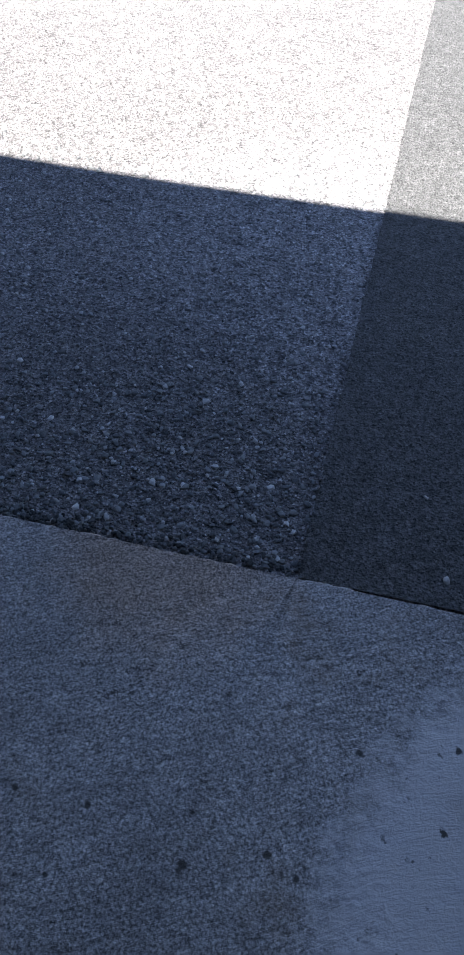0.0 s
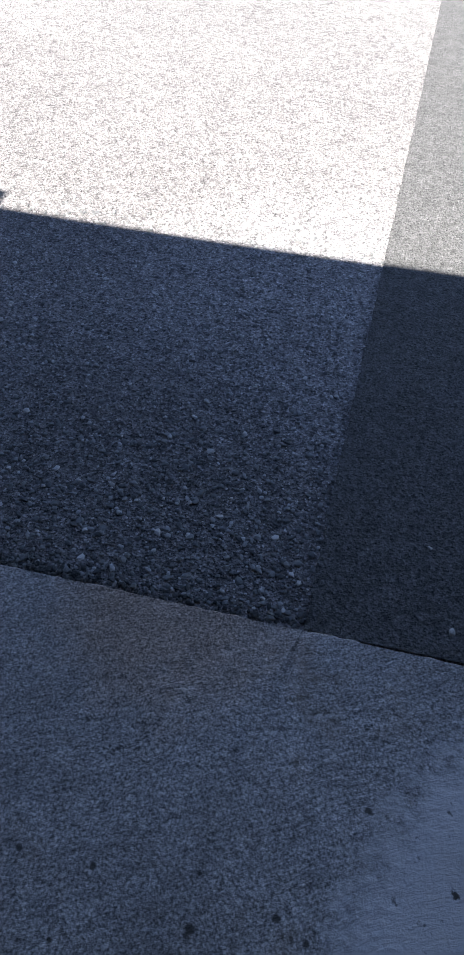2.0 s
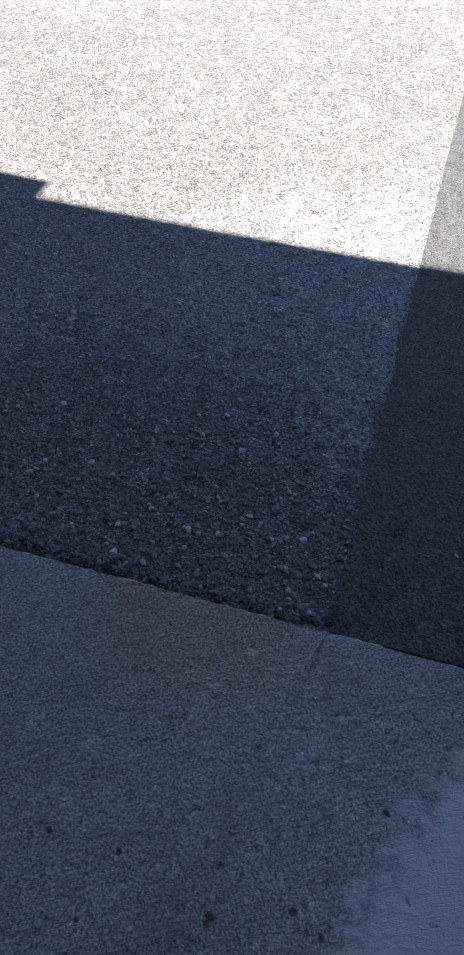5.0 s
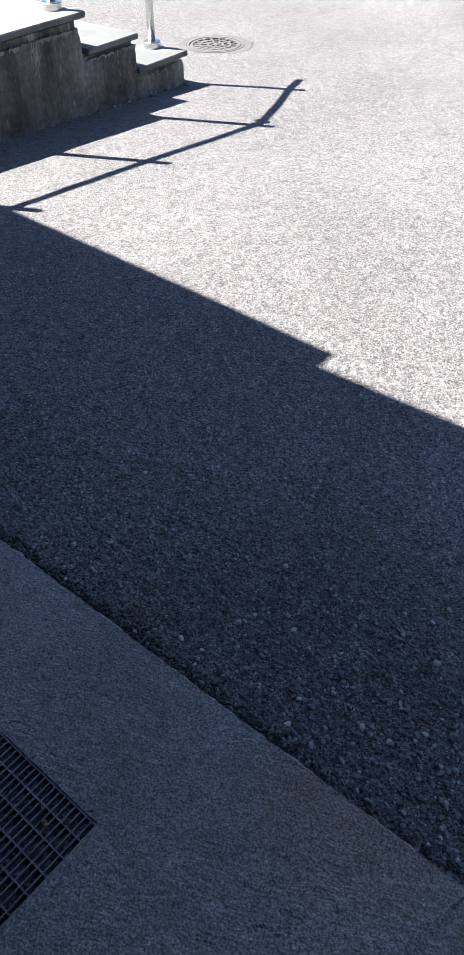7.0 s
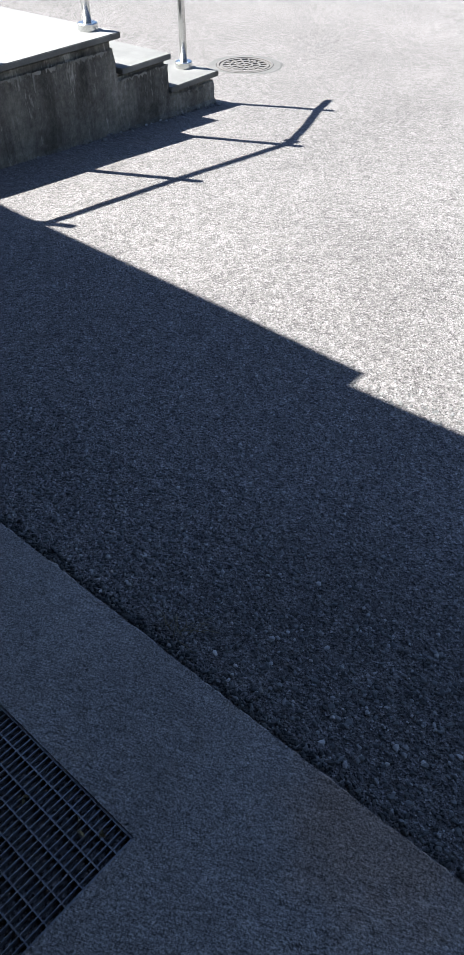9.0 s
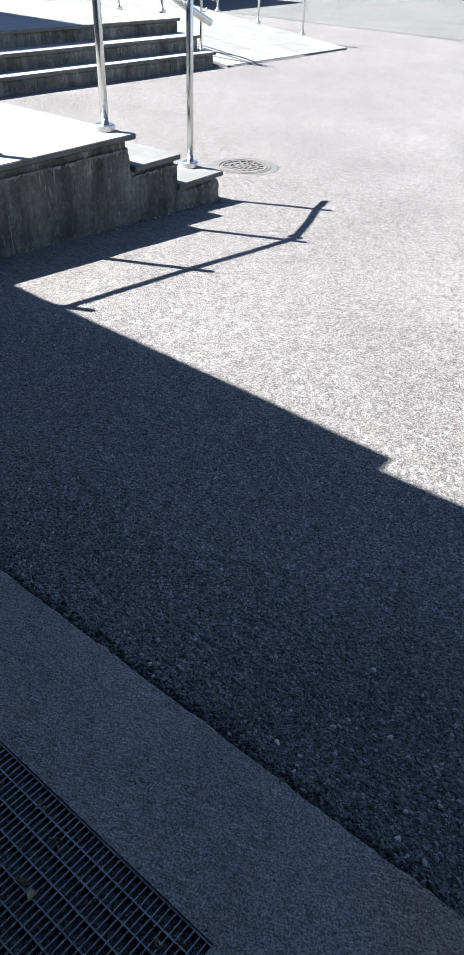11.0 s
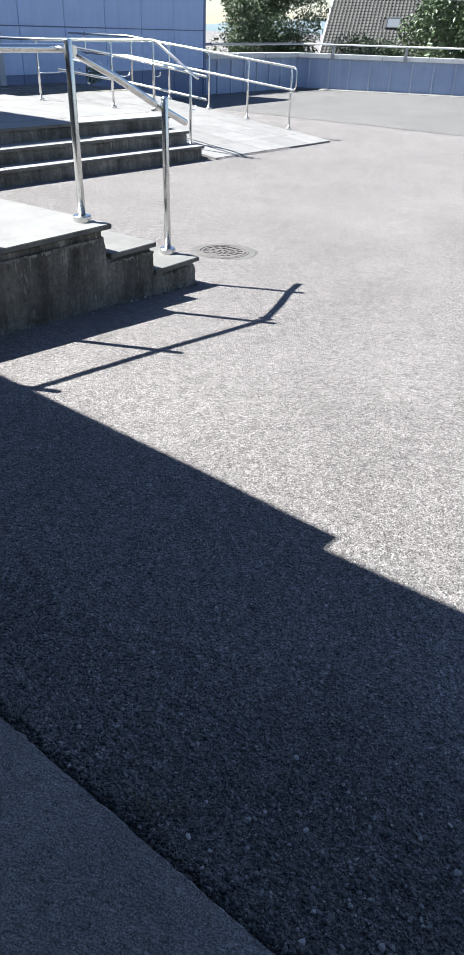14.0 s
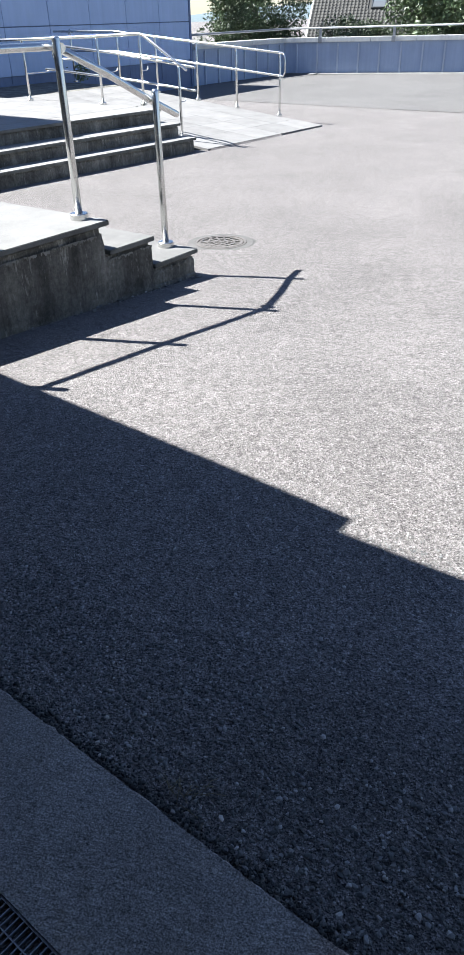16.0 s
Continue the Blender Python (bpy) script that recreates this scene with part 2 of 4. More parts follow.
def rock(name, stops):
    m = Mat(name, 0.85)
    isl = m.t.nodes.new("ShaderNodeNewGeometry").outputs["Random Per Island"]
    m.color(m.mix(0.4, m.ramp(isl, stops), m.ramp(m.noise(350, 3), [(0.3, 0.6), (0.7, 1.2)]), "MULTIPLY"))
    m.bump(m.noise(500, 2), 0.4, 0.001)
    return m.m


CONCRETE = brushed_concrete()
WALL_STAINED = stained_wall()
SLAB = stone_slab("pale_stone_slab", (0.19, 0.183, 0.178), (0.25, 0.242, 0.235))
PAVER = stone_slab("pale_concrete_paver", (0.178, 0.169, 0.165), (0.235, 0.226, 0.221))
SLAB_WORN = stone_slab("weathered_stone_slab", (0.12, 0.115, 0.111), (0.185, 0.178, 0.172))
# slab stone darkened to put the shade of its sides into the colour
SLAB_SHADE_EDGE = stone_slab("shaded_slab_edge", (0.07, 0.068, 0.06), (0.17, 0.165, 0.15))
STEEL = steel()
CLAD = paint("blue_grey_cladding", (0.34, 0.45, 0.67), (0.375, 0.485, 0.71), 0.5, 0.15)
CLAD_DARK = paint("dark_blue_grey_plinth", (0.12, 0.165, 0.28), (0.14, 0.19, 0.31), 0.55, 0.3)
PARAPET = paint("weathered_blue_grey_paint", (0.28, 0.345, 0.48), (0.33, 0.4, 0.54), 0.65, 0.2)
PARAPET_RIB = paint("pale_blue_grey_rib", (0.4, 0.45, 0.54), (0.46, 0.51, 0.6), 0.6, 0.3)
CAP = paint("pale_coping_metal", (0.52, 0.52, 0.51), (0.66, 0.66, 0.64), 0.5, 0.3)
GRILL = galvanised("galvanised_grating_steel", (0.33, 0.34, 0.36), 0.5, 0.7)
COLLAR = stone_slab("mortar_collar", (0.085, 0.079, 0.076), (0.13, 0.122, 0.117))
LIME = stone_slab("lime_crust", (0.15, 0.142, 0.125), (0.29, 0.275, 0.245))
IRON = galvanised("worn_cast_iron", (0.19, 0.172, 0.16), 0.65, 0.45)
# near-black paint that puts the shade below both gratings into the colour
PIT_SHADE = paint("painted_pit_shade", (0.012, 0.012, 0.014), (0.02, 0.02, 0.022), 0.9, 0.2)
GREY_METAL = galvanised("grey_frame_metal", (0.10, 0.105, 0.11), 0.5, 0.6)
PLANK = wood("grey_weathered_plank", (0.10, 0.10, 0.105), (0.2, 0.2, 0.2))
ROOF_TILE = paint("grey_brown_roof_tile", (0.035, 0.033, 0.031), (0.06, 0.056, 0.052), 0.8, 0.35)
WHITE = paint("white_paint", (0.68, 0.68, 0.66), (0.8, 0.8, 0.78), 0.6, 0.2)
# finish of the unseen wall and roof, dark to cut bounced light
DARK_WALL = paint("unseen_dark_finish", (0.05, 0.048, 0.045), (0.08, 0.075, 0.07), 0.8, 0.3)
RENDER_WALL = paint("pale_plaster", (0.5, 0.49, 0.46), (0.6, 0.59, 0.56), 0.85, 0.25)
LEAF_A = leaf("laurel_leaf", (0.025, 0.045, 0.018), (0.085, 0.125, 0.052))
LEAF_B = leaf("light_leaf", (0.035, 0.062, 0.024), (0.12, 0.165, 0.075))
LEAF_DRY = leaf("dry_grass", (0.12, 0.09, 0.045), (0.22, 0.18, 0.09))
BARK = wood("bark", (0.06, 0.05, 0.04), (0.13, 0.11, 0.09))
GRAVEL_PALE = stone_slab("pale_grit", (0.13, 0.128, 0.12), (0.24, 0.235, 0.225))
GRAVEL = rock("asphalt_chippings", [(0.0, (0.08, 0.08, 0.08)), (0.55, (0.15, 0.148, 0.146)), (0.86, (0.25, 0.245, 0.24)), (1.0, (0.5, 0.475, 0.46))])
CRUMB = rock("dark_bitumen_crumbs", [(0.0, (0.02, 0.02, 0.02)), (0.8, (0.075, 0.075, 0.075)), (1.0, (0.2, 0.2, 0.19))])
PEBBLE = rock("pale_pebble", [(0.0, (0.27, 0.26, 0.25)), (1.0, (0.46, 0.445, 0.425))])
HILL = paint("far_hillside", (0.10, 0.14, 0.15), (0.16, 0.2, 0.22), 0.95, 0.1)
glass = Mat("skylight_glass", 0.35)
glass.color((0.12, 0.13, 0.145))
GLASS = glass.m
PILASTER = paint("pale_grey_metal", (0.3, 0.33, 0.37), (0.36, 0.39, 0.43), 0.45, 0.2)
CRACK = paint("open_crack", (0.115, 0.112, 0.108), (0.15, 0.147, 0.142), 0.95, 0.2)
CABLE = paint("cable_grey", (0.3, 0.3, 0.3), (0.4, 0.4, 0.4), 0.6, 0.1)


# ---- mesh tools ----
def part(name, bm, material, parent=None, label="", smooth=False):
    me = bpy.data.meshes.new(name)
    if isinstance(bm, bmesh.types.BMesh):
        bm.normal_update()
        bm.to_mesh(me)
        bm.free()
    else:
        me.from_pydata(bm[0], [], bm[1])
        me.update()
    if smooth:
        me.shade_smooth()
    me.materials.append(material)
    ob = new(name, me)
    ob.parent = parent
    if label:
        ob["label"] = label
    return ob


def thing(name, label, category, at=(0, 0, 0), group="", kind="", turn=0.0):
    ob = new(name)
    ob.matrix_world = pose(*at, 0, 0, turn)
    return tagged(ob, label, category, group, kind)


def box(bm, lo, hi, bevel=0.0, m=None):
    vs = bmesh.ops.create_cube(bm, size=1)["verts"]
    lo, hi = Vector(lo), Vector(hi)
    for v in vs:
        v.co = Vector(((lo[i] + hi[i]) / 2 + v.co[i] * (hi[i] - lo[i]) for i in range(3)))
    if bevel:
        es = list({e for v in vs for e in v.link_edges})
        r = bmesh.ops.bevel(bm, geom=es, offset=bevel, segments=2, affect="EDGES")
        vs = list({v for f in r["faces"] for v in f.verts} | {v for v in vs if v.is_valid})
    if m:
        bmesh.ops.transform(bm, matrix=m, verts=vs)
    return vs


def boxed(lo, hi, bevel=0.0, m=None):
    bm = bmesh.new()
    box(bm, lo, hi, bevel, m)
    return bm


def tube(bm, pts, r, n=14, dome=False):
    """A round tube along points, with closed (or domed) ends."""
    pts = [Vector(p) for p in pts]
    if dome:
        d = (pts[-1] - pts[-2]).normalized()
        e = pts[-1]
        pts = pts[:-1] + [e - d * r * 0.6, e - d * r * 0.2, e]
        radii = [r] * (len(pts) - 2) + [r * 0.86, r * 0.35]
    else:
        radii = [r] * len(pts)
    rings = []
    side = None
    for i, p in enumerate(pts):
        a, b = pts[max(i - 1, 0)], pts[min(i + 1, len(pts) - 1)]
        d = (b - a).normalized()
        if side is None:
            side = d.cross((0, 0, 1) if abs(d.z) < 0.9 else (1, 0, 0)).normalized()
        side = (side - d * side.dot(d)).normalized()
        up = d.cross(side)
        rings.append([bm.verts.new(p + radii[i] * (side * math.cos(k * math.tau / n) + up * math.sin(k * math.tau / n))) for k in range(n)])
    for a, b in zip(rings, rings[1:]):
        for k in range(n):
            f = bm.faces.new((a[k], a[(k + 1) % n], b[(k + 1) % n], b[k]))
            f.smooth = True
    bm.faces.new(list(reversed(rings[0])))
    bm.faces.new(rings[-1])


def tubed(pts, r, n=14, dome=False):
    bm = bmesh.new()
    tube(bm, pts, r, n, dome)
    return bm


def disc(bm, at, r, h, n=24, r2=None):
    x, y, z = at
    lo = [bm.verts.new((x + r * math.cos(k * math.tau / n), y + r * math.sin(k * math.tau / n), z)) for k in range(n)]
    r2 = r if r2 is None else r2
    hi = [bm.verts.new((x + r2 * math.cos(k * math.tau / n), y + r2 * math.sin(k * math.tau / n), z + h)) for k in range(n)]
    for k in range(n):
        bm.faces.new((lo[k], lo[(k + 1) % n], hi[(k + 1) % n], hi[k]))
    bm.faces.new(list(reversed(lo)))
    bm.faces.new(hi)


# ---- ground ----
ZF = -0.36


def slope(x, y):
    """The forecourt falls towards the drain and then runs level."""
    p = 0.039 * x - 0.0537 * y
    k = 0.02
    p = ZF + k * math.log1p(math.exp(min((p - ZF) / k, 60)))
    return 0.1 - k * math.log1p(math.exp(min((0.1 - p) / k, 60)))


def undulate(x, y):
    if abs(x) > 60 or abs(y) > 60:
        return 0.0
    return 0.006 * noise.noise((x * 0.9, y * 0.9, 3.0)) + 0.0025 * noise.noise((x * 4, y * 4, 7.0))


SEAM = 0.036                                           # lean of the patch seam


def grain(x, y):
    """Stones of the worn asphalt, and the finer skin of the patch, where the camera stands close."""
    if not (-1.75 < x < 0.55 and 0.0 < y < 1.12):
        return 0.0
    f = min(1.0, (x + 1.75) * 6, (1.12 - y) * 6)
    if x < SEAM * y - 0.004:
        return f * (0.0016 * noise.noise((x * 95, y * 95, 2)) + 0.0012 * noise.noise((x * 38, y * 38, 5)))
    return f * 0.0008 * noise.noise((x * 80, y * 80, 8))


def surface(x, y):
    return slope(x, y) + (undulate(x, y) + grain(x, y) if y > 0 else 0.0)


def broom(x, y):
    """Relief of the swept concrete: ridges whose direction drifts, grit and pits."""
    a = 0.42 + 0.6 * noise.noise((x * 1.7, y * 1.7, 4))
    u, v = x * math.cos(a) + y * math.sin(a), y * math.cos(a) - x * math.sin(a)
    k = 0.55 + 0.45 * noise.noise((x * 3.1, y * 3.1, 6))
    pit = noise.noise((x * 42, y * 42, 9))
    return 0.0007 * k * noise.noise((u * 34, v * 170, 1)) + 0.0008 * noise.noise((x * 90, y * 90, 3)) - (0.004 * (pit - 0.52) / 0.48 if pit > 0.52 else 0.0)


def sheet(xs, ys, lift=0.0, edge=None):
    verts, faces = [], []
    for j, y in enumerate(ys):
        for i, x in enumerate(xs):
            xx, yy = edge(x, y, i, j) if edge else (x, y)
            verts.append((xx, yy, surface(xx, yy) + lift))
    n = len(xs)
    for j in range(len(ys) - 1):
        for i in range(n - 1):
            a = j * n + i
            faces.append((a, a + 1, a + n + 1, a + n))
    return verts, faces


def steps(a, b, d):
    n = max(1, round((b - a) / d))
    return [a + (b - a) * i / n for i in range(n + 1)]


xs = [-900, -300, -100, -50, -30] + steps(-20, -4, 0.5) + steps(-3.9, -1.8, 0.06) + steps(-1.75, 0.05, 0.0055) + steps(0.08, 1.5, 0.06) + steps(2, 8, 1) + [15, 30, 100, 300, 900]
ys = [-900, -300, -60, -10, -3, -1.7] + [-0.2, -0.05] + steps(0.0, 1.12, 0.0055) + steps(1.17, 2.5, 0.06) + steps(2.7, 8, 0.25) + steps(8.5, 25, 1.2) + [32, 60, 150, 400, 900]
ground = part("ground", sheet(xs, ys, -0.014), ASPHALT_OLD, smooth=True)
tagged(ground, "worn grey asphalt forecourt with exposed stone chippings", "ground", kind="structure")

patch = part("road_patch", sheet(steps(0.0, 0.5, 0.006) + steps(0.55, 1.5, 0.06) + steps(2, 8, 1), [0.004] + [v for v in ys if 0.03 < v < 13.4], -0.008,
             lambda x, y, i, j: (x + SEAM * y + (0.004 * noise.noise((y * 14, 1, 0)) + 0.003 * noise.noise((y * 60, 4, 0)) if i == 0 else 0), y)), ASPHALT_NEW, smooth=True)
tagged(patch, "darker, finer asphalt patch with a straight seam", "asphalt patch", kind="structure")
band = part("road_band", sheet(steps(-30, 10, 0.8), steps(13.85, 27, 1.2), -0.009), ASPHALT_FAR, smooth=True)
tagged(band, "smooth darker strip of asphalt along the parapet", "asphalt strip", kind="structure")

# the concrete apron, with an opening for the scraper mat
MX0, MX1, MY0, MY1 = -2.2, -0.494, -0.95, -0.285


def apron():
    bm = bmesh.new()
    gx = [-4.2, -3.4, -2.8] + [MX0] + steps(-2.1, -1.4, 0.05) + steps(-1.35, MX1, 0.0045) + steps(MX1, 0.55, 0.0045)[1:] + steps(0.6, 1.4, 0.05) + [2, 3]
    gy = [-1.7, -1.3, MY0, -0.8, -0.7] + steps(-0.62, MY1, 0.0045) + steps(MY1, -0.004, 0.0045)[1:] + [0.0]
    top = {}
    for j, y in enumerate(gy):
        for i, x in enumerate(gx):
            yy = y
            if j == len(gy) - 1:
                yy = 0.006 * noise.noise((x * 11, 0, 0)) + 0.004 * noise.noise((x * 45, 0, 2)) - 0.002
            z = slope(x, y) + 0.0015 * noise.noise((x * 5, y * 5, 0)) + (broom(x, y) if -1.4 < x < 0.58 and y > -0.65 and math.dist((x, y), (0.55, -0.465)) > 0.39 + 0.1 * noise.noise((x * 9, y * 9, 0)) else 0.0) - (0.004 if j == len(gy) - 1 else 0)
            top[i, j] = bm.verts.new((x, yy, z))
    for j in range(len(gy) - 1):
        for i in range(len(gx) - 1):
            if MX0 - 0.001 <= gx[i] and gx[i + 1] <= MX1 + 0.001 and MY0 - 0.001 <= gy[j] and gy[j + 1] <= MY1 + 0.001:
                continue
            bm.faces.new((top[i, j], top[i + 1, j], top[i + 1, j + 1], top[i, j + 1]))
    rim = [e for e in bm.edges if e.is_boundary]
    r = bmesh.ops.extrude_edge_only(bm, edges=rim)
    for v in r["geom"]:
        if isinstance(v, bmesh.types.BMVert):
            v.co.z -= 0.09
    bmesh.ops.recalc_face_normals(bm, faces=bm.faces)
    return bm


pad = part("pavement", apron(), CONCRETE)
tagged(pad, "broom-finished grey concrete apron with pits and stains", "concrete apron", kind="structure")


def rocks(points, sizes, seed, flat=0.6):
    """Many small angular stones as one mesh."""
    rng = np.random.default_rng(seed)
    g = (1 + 5 ** 0.5) / 2
    ico = np.array([(-1, g, 0), (1, g, 0), (-1, -g, 0), (1, -g, 0), (0, -1, g), (0, 1, g), (0, -1, -g), (0, 1, -g), (g, 0, -1), (g, 0, 1), (-g, 0, -1), (-g, 0, 1)]) / 1.9
    tri = ((0, 11, 5), (0, 5, 1), (0, 1, 7), (0, 7, 10), (0, 10, 11), (1, 5, 9), (5, 11, 4), (11, 10, 2), (10, 7, 6), (7, 1, 8),
           (3, 9, 4), (3, 4, 2), (3, 2, 6), (3, 6, 8), (3, 8, 9), (4, 9, 5), (2, 4, 11), (6, 2, 10), (8, 6, 7), (9, 8, 1))
    verts, faces = [], []
    for (x, y, z), s in zip(points, sizes):
        p = ico * rng.uniform(0.65, 1.2, (12, 1)) * (s * rng.uniform(0.7, 1.3), s * rng.uniform(0.6, 1.0), s * flat)
        a = rng.uniform(0, math.tau)
        ca, sa = math.cos(a), math.sin(a)
        p = p @ np.array([(ca, sa, 0), (-sa, ca, 0), (0, 0, 1)])
        n0 = len(verts)
        verts += [(x + q[0], y + q[1], z + q[2]) for q in p.tolist()]
        faces += [(n0 + a, n0 + b, n0 + c) for a, b, c in tri]
    return verts, faces


rng = np.random.default_rng(5)
pts, sz = [], []
for _ in range(17000):
    x, y = rng.uniform(-2.8, 0.0), rng.uniform(0.0, 1.0) ** 1.3 * 1.15 + 0.012
    x += SEAM * y
    s = (0.0016 + 0.0048 * rng.random() ** 2.5) * (1.2 if y < 0.4 else 1.0)
    pts.append((x, y, surface(x, y) - 0.014 + s * 0.12)), sz.append(s)
for _ in range(2200):
    x, y = rng.uniform(-2.6, -0.01), abs(rng.normal(0.12, 0.2)) + 0.02
    s = 0.0028 + 0.004 * rng.random() ** 3
    pts.append((x, y, surface(x, y) - 0.014 + s * 0.32)), sz.append(s)
chips = part("asphalt_chippings", rocks(pts, sz, 1, 0.5), GRAVEL)
tagged(chips, "small angular chippings standing out of the worn asphalt", "chippings", kind="stuff")
pts, sz = [], []
for _ in range(2600):                                  # crumbs in the open joint
    x, y = rng.uniform(-2.8, 0.03), abs(rng.normal(0, 0.012)) + 0.005
    if x > -0.32 and rng.random() < 0.6:
        continue
    s = rng.uniform(0.0022, 0.0065)
    pts.append((x, y, surface(x, y) - 0.014 + s * rng.uniform(-0.2, 0.5))), sz.append(s)
crumbs = part("bitumen_crumbs", rocks(pts, sz, 2, 0.8), CRUMB)
tagged(crumbs, "dark loose bitumen crumbs in the joint beside the concrete", "crumbs", kind="stuff")

# ---- the sheltering building behind the camera ----
EZ = 2.1                                               # top of the eave
home = thing("entrance_building", "plain building with a deep flat roof over the concrete apron", "building", (0, 0, 0))
# unseen wall added behind the apron; its dark finish deepens the shade
part("wall", boxed((-14, -1.95, -0.4), (6, -1.7, EZ - 0.12)), DARK_WALL, home, "unseen wall, kept dark to cut bounced light")
bm = bmesh.new()
vs = [(-14, -6), (5, -6), (5, 0.419), (-2.674, 0.261), (-2.684, 0.344), (-4.844, 0.434), (-14, 0.749)]
lo = [bm.verts.new((x, y, EZ - 0.12)) for x, y in vs]
hi = [bm.verts.new((x, y, EZ)) for x, y in vs]
bm.faces.new(list(reversed(lo)))
bm.faces.new(hi)
for k in range(len(vs)):
    bm.faces.new((lo[k], lo[(k + 1) % len(vs)], hi[(k + 1) % len(vs)], hi[k]))
part("roof", bm, DARK_WALL, home, "flat roof slab with a stepped eave")

# ---- scraper mat in the apron ----
mat = thing("scraper_mat", "galvanised steel grating mat sunk into the concrete apron", "grating", (0, 0, 0))


def mz(x, y):
    return slope(x, y) - 0.004


# the pit's darkness is in the colour of this floor
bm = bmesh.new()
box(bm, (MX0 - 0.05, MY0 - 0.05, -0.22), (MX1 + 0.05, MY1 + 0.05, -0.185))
part("pit_floor", bm, PIT_SHADE, mat, "pit floor with its shade painted near-black")
frame_bm = bmesh.new()


def strip(bm, a, b, th, depth):
    """A flat bar on edge from a to b, following the fall of the apron."""
    (x0, y0), (x1, y1) = a, b
    d = Vector((x1 - x0, y1 - y0)).normalized()
    nx, ny = -d.y * th / 2, d.x * th / 2
    t = [bm.verts.new((x + s * nx, y + s * ny, mz(x, y) - o)) for (x, y) in (a, b) for s in (1, -1) for o in (0, depth)]
    for f in ((0, 4, 5, 1), (2, 3, 7, 6), (0, 2, 6, 4), (1, 5, 7, 3), (0, 1, 3, 2), (4, 6, 7, 5)):
        bm.faces.new([t[i] for i in f])


for a, b in (((MX0, MY0), (MX1, MY0)), ((MX1 - 0.002, MY0), (MX1 - 0.002, MY1)), ((MX1, MY1 - 0.002), (MX0, MY1 - 0.002)), ((MX0, MY1), (MX0, MY0))):
    strip(frame_bm, a, b, 0.004, 0.03)
part("mat_frame", frame_bm, GRILL, mat, "angle frame of the mat")
y = MY1 - 0.034
while y > MY0 + 0.01:
    bm = bmesh.new()
    strip(bm, (MX0 + 0.003, y), (MX1 - 0.004, y), 0.0026, 0.02)
    part("bearing_bar", bm, GRILL, mat)
    y -= 0.0335
x = MX1 - 0.013
while x > MX0 + 0.01:
    bm = bmesh.new()
    strip(bm, (x, MY0 + 0.003), (x, MY1 - 0.004), 0.0018, 0.012)
    part("cross_bar", bm, GRILL, mat)
    x -= 0.0125


# ---- handrail pieces ----
def post(parent, x, y, z0, z1, r=0.0225, flange=0.05):
    p = part("post", tubed([(x, y, z0), (x, y, (z0 + z1) / 2), (x, y, z1)], r, 16, True), STEEL, parent)
    bm = bmesh.new()
    disc(bm, (x, y, z0), flange, 0.032, 28)
    disc(bm, (x, y, z0 + 0.032), flange, 0.004, 28, flange * 0.92)
    part("flange", bm, STEEL, p, "round floor flange")
    return p


def rail(parent, pts, r=0.021, dome=True):
    return part("rail", tubed(pts, r, 16, dome), STEEL, parent)


def bracket(parent, a, b):
    """A bent rod that carries a rail from its post."""
    a, b = Vector(a), Vector(b)
    mid = Vector((b.x, b.y, a.z))
    pts = [a, a.lerp(mid, 0.75), mid.lerp(b, 0.3), b]
    return part("bracket", tubed(pts, 0.007, 8), STEEL, parent)


# ---- near stairs ----
SX = -3.55
near = thing("entrance_stairs", "stained concrete stairs with pale stone slab treads", "stairs", (0, 0, 0))
near.matrix_world = pose(SX + 0.034, 2.86, 0, 0, 0, 2.6) @ pose(-SX - 0.034, -2.86, 0)
levels = ((2.465, 0.228, 0.038), (2.86, 0.048, 0.034), (3.305, -0.135, 0.03))      # nosing, height, side edge


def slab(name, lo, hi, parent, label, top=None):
    """A stone slab whose sides and underside carry their shade in a darker colour."""
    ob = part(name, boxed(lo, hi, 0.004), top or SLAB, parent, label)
    ob.data.materials.append(SLAB_SHADE_EDGE)
    # every face that is not the top gets the shade colour
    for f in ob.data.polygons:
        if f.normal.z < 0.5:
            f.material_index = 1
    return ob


def stair_body():
    """Side wall and risers, uneven where the render has worn."""
    bm = bmesh.new()
    prof = [(0.3, -0.5), (3.27, -0.5), (3.27, -0.165), (2.84, -0.165), (2.84, 0.017), (2.42, 0.017), (2.42, 0.197), (0.3, 0.197)]
    a = [bm.verts.new((SX, y, z)) for y, z in prof]
    b = [bm.verts.new((SX - 3.6, y, z)) for y, z in prof]
    bm.faces.new(a)
    bm.faces.new(list(reversed(b)))
    for k in range(len(prof)):
        bm.faces.new((a[k], b[k], b[(k + 1) % len(prof)], a[(k + 1) % len(prof)]))
    bmesh.ops.recalc_face_normals(bm, faces=bm.faces)
    es = [e for e in bm.edges if all(abs(v.co.x - SX) < 0.001 for v in e.verts)]
    bmesh.ops.bevel(bm, geom=es, offset=0.012, segments=2, affect="EDGES")
    return bm


part("body", stair_body(), WALL_STAINED, near, "damp-stained concrete side wall and risers")


SKIN = ((0.3, 2.425, 0.15), (2.425, 2.845, -0.012), (2.845, 3.275, -0.19))


def skin_top(y, zt):
    return zt + 0.007 * noise.noise((y * 6, 2, zt)) + 0.009 * noise.noise((y * 29, 5, zt)) + 0.006 * noise.noise((y * 80, 1, zt))


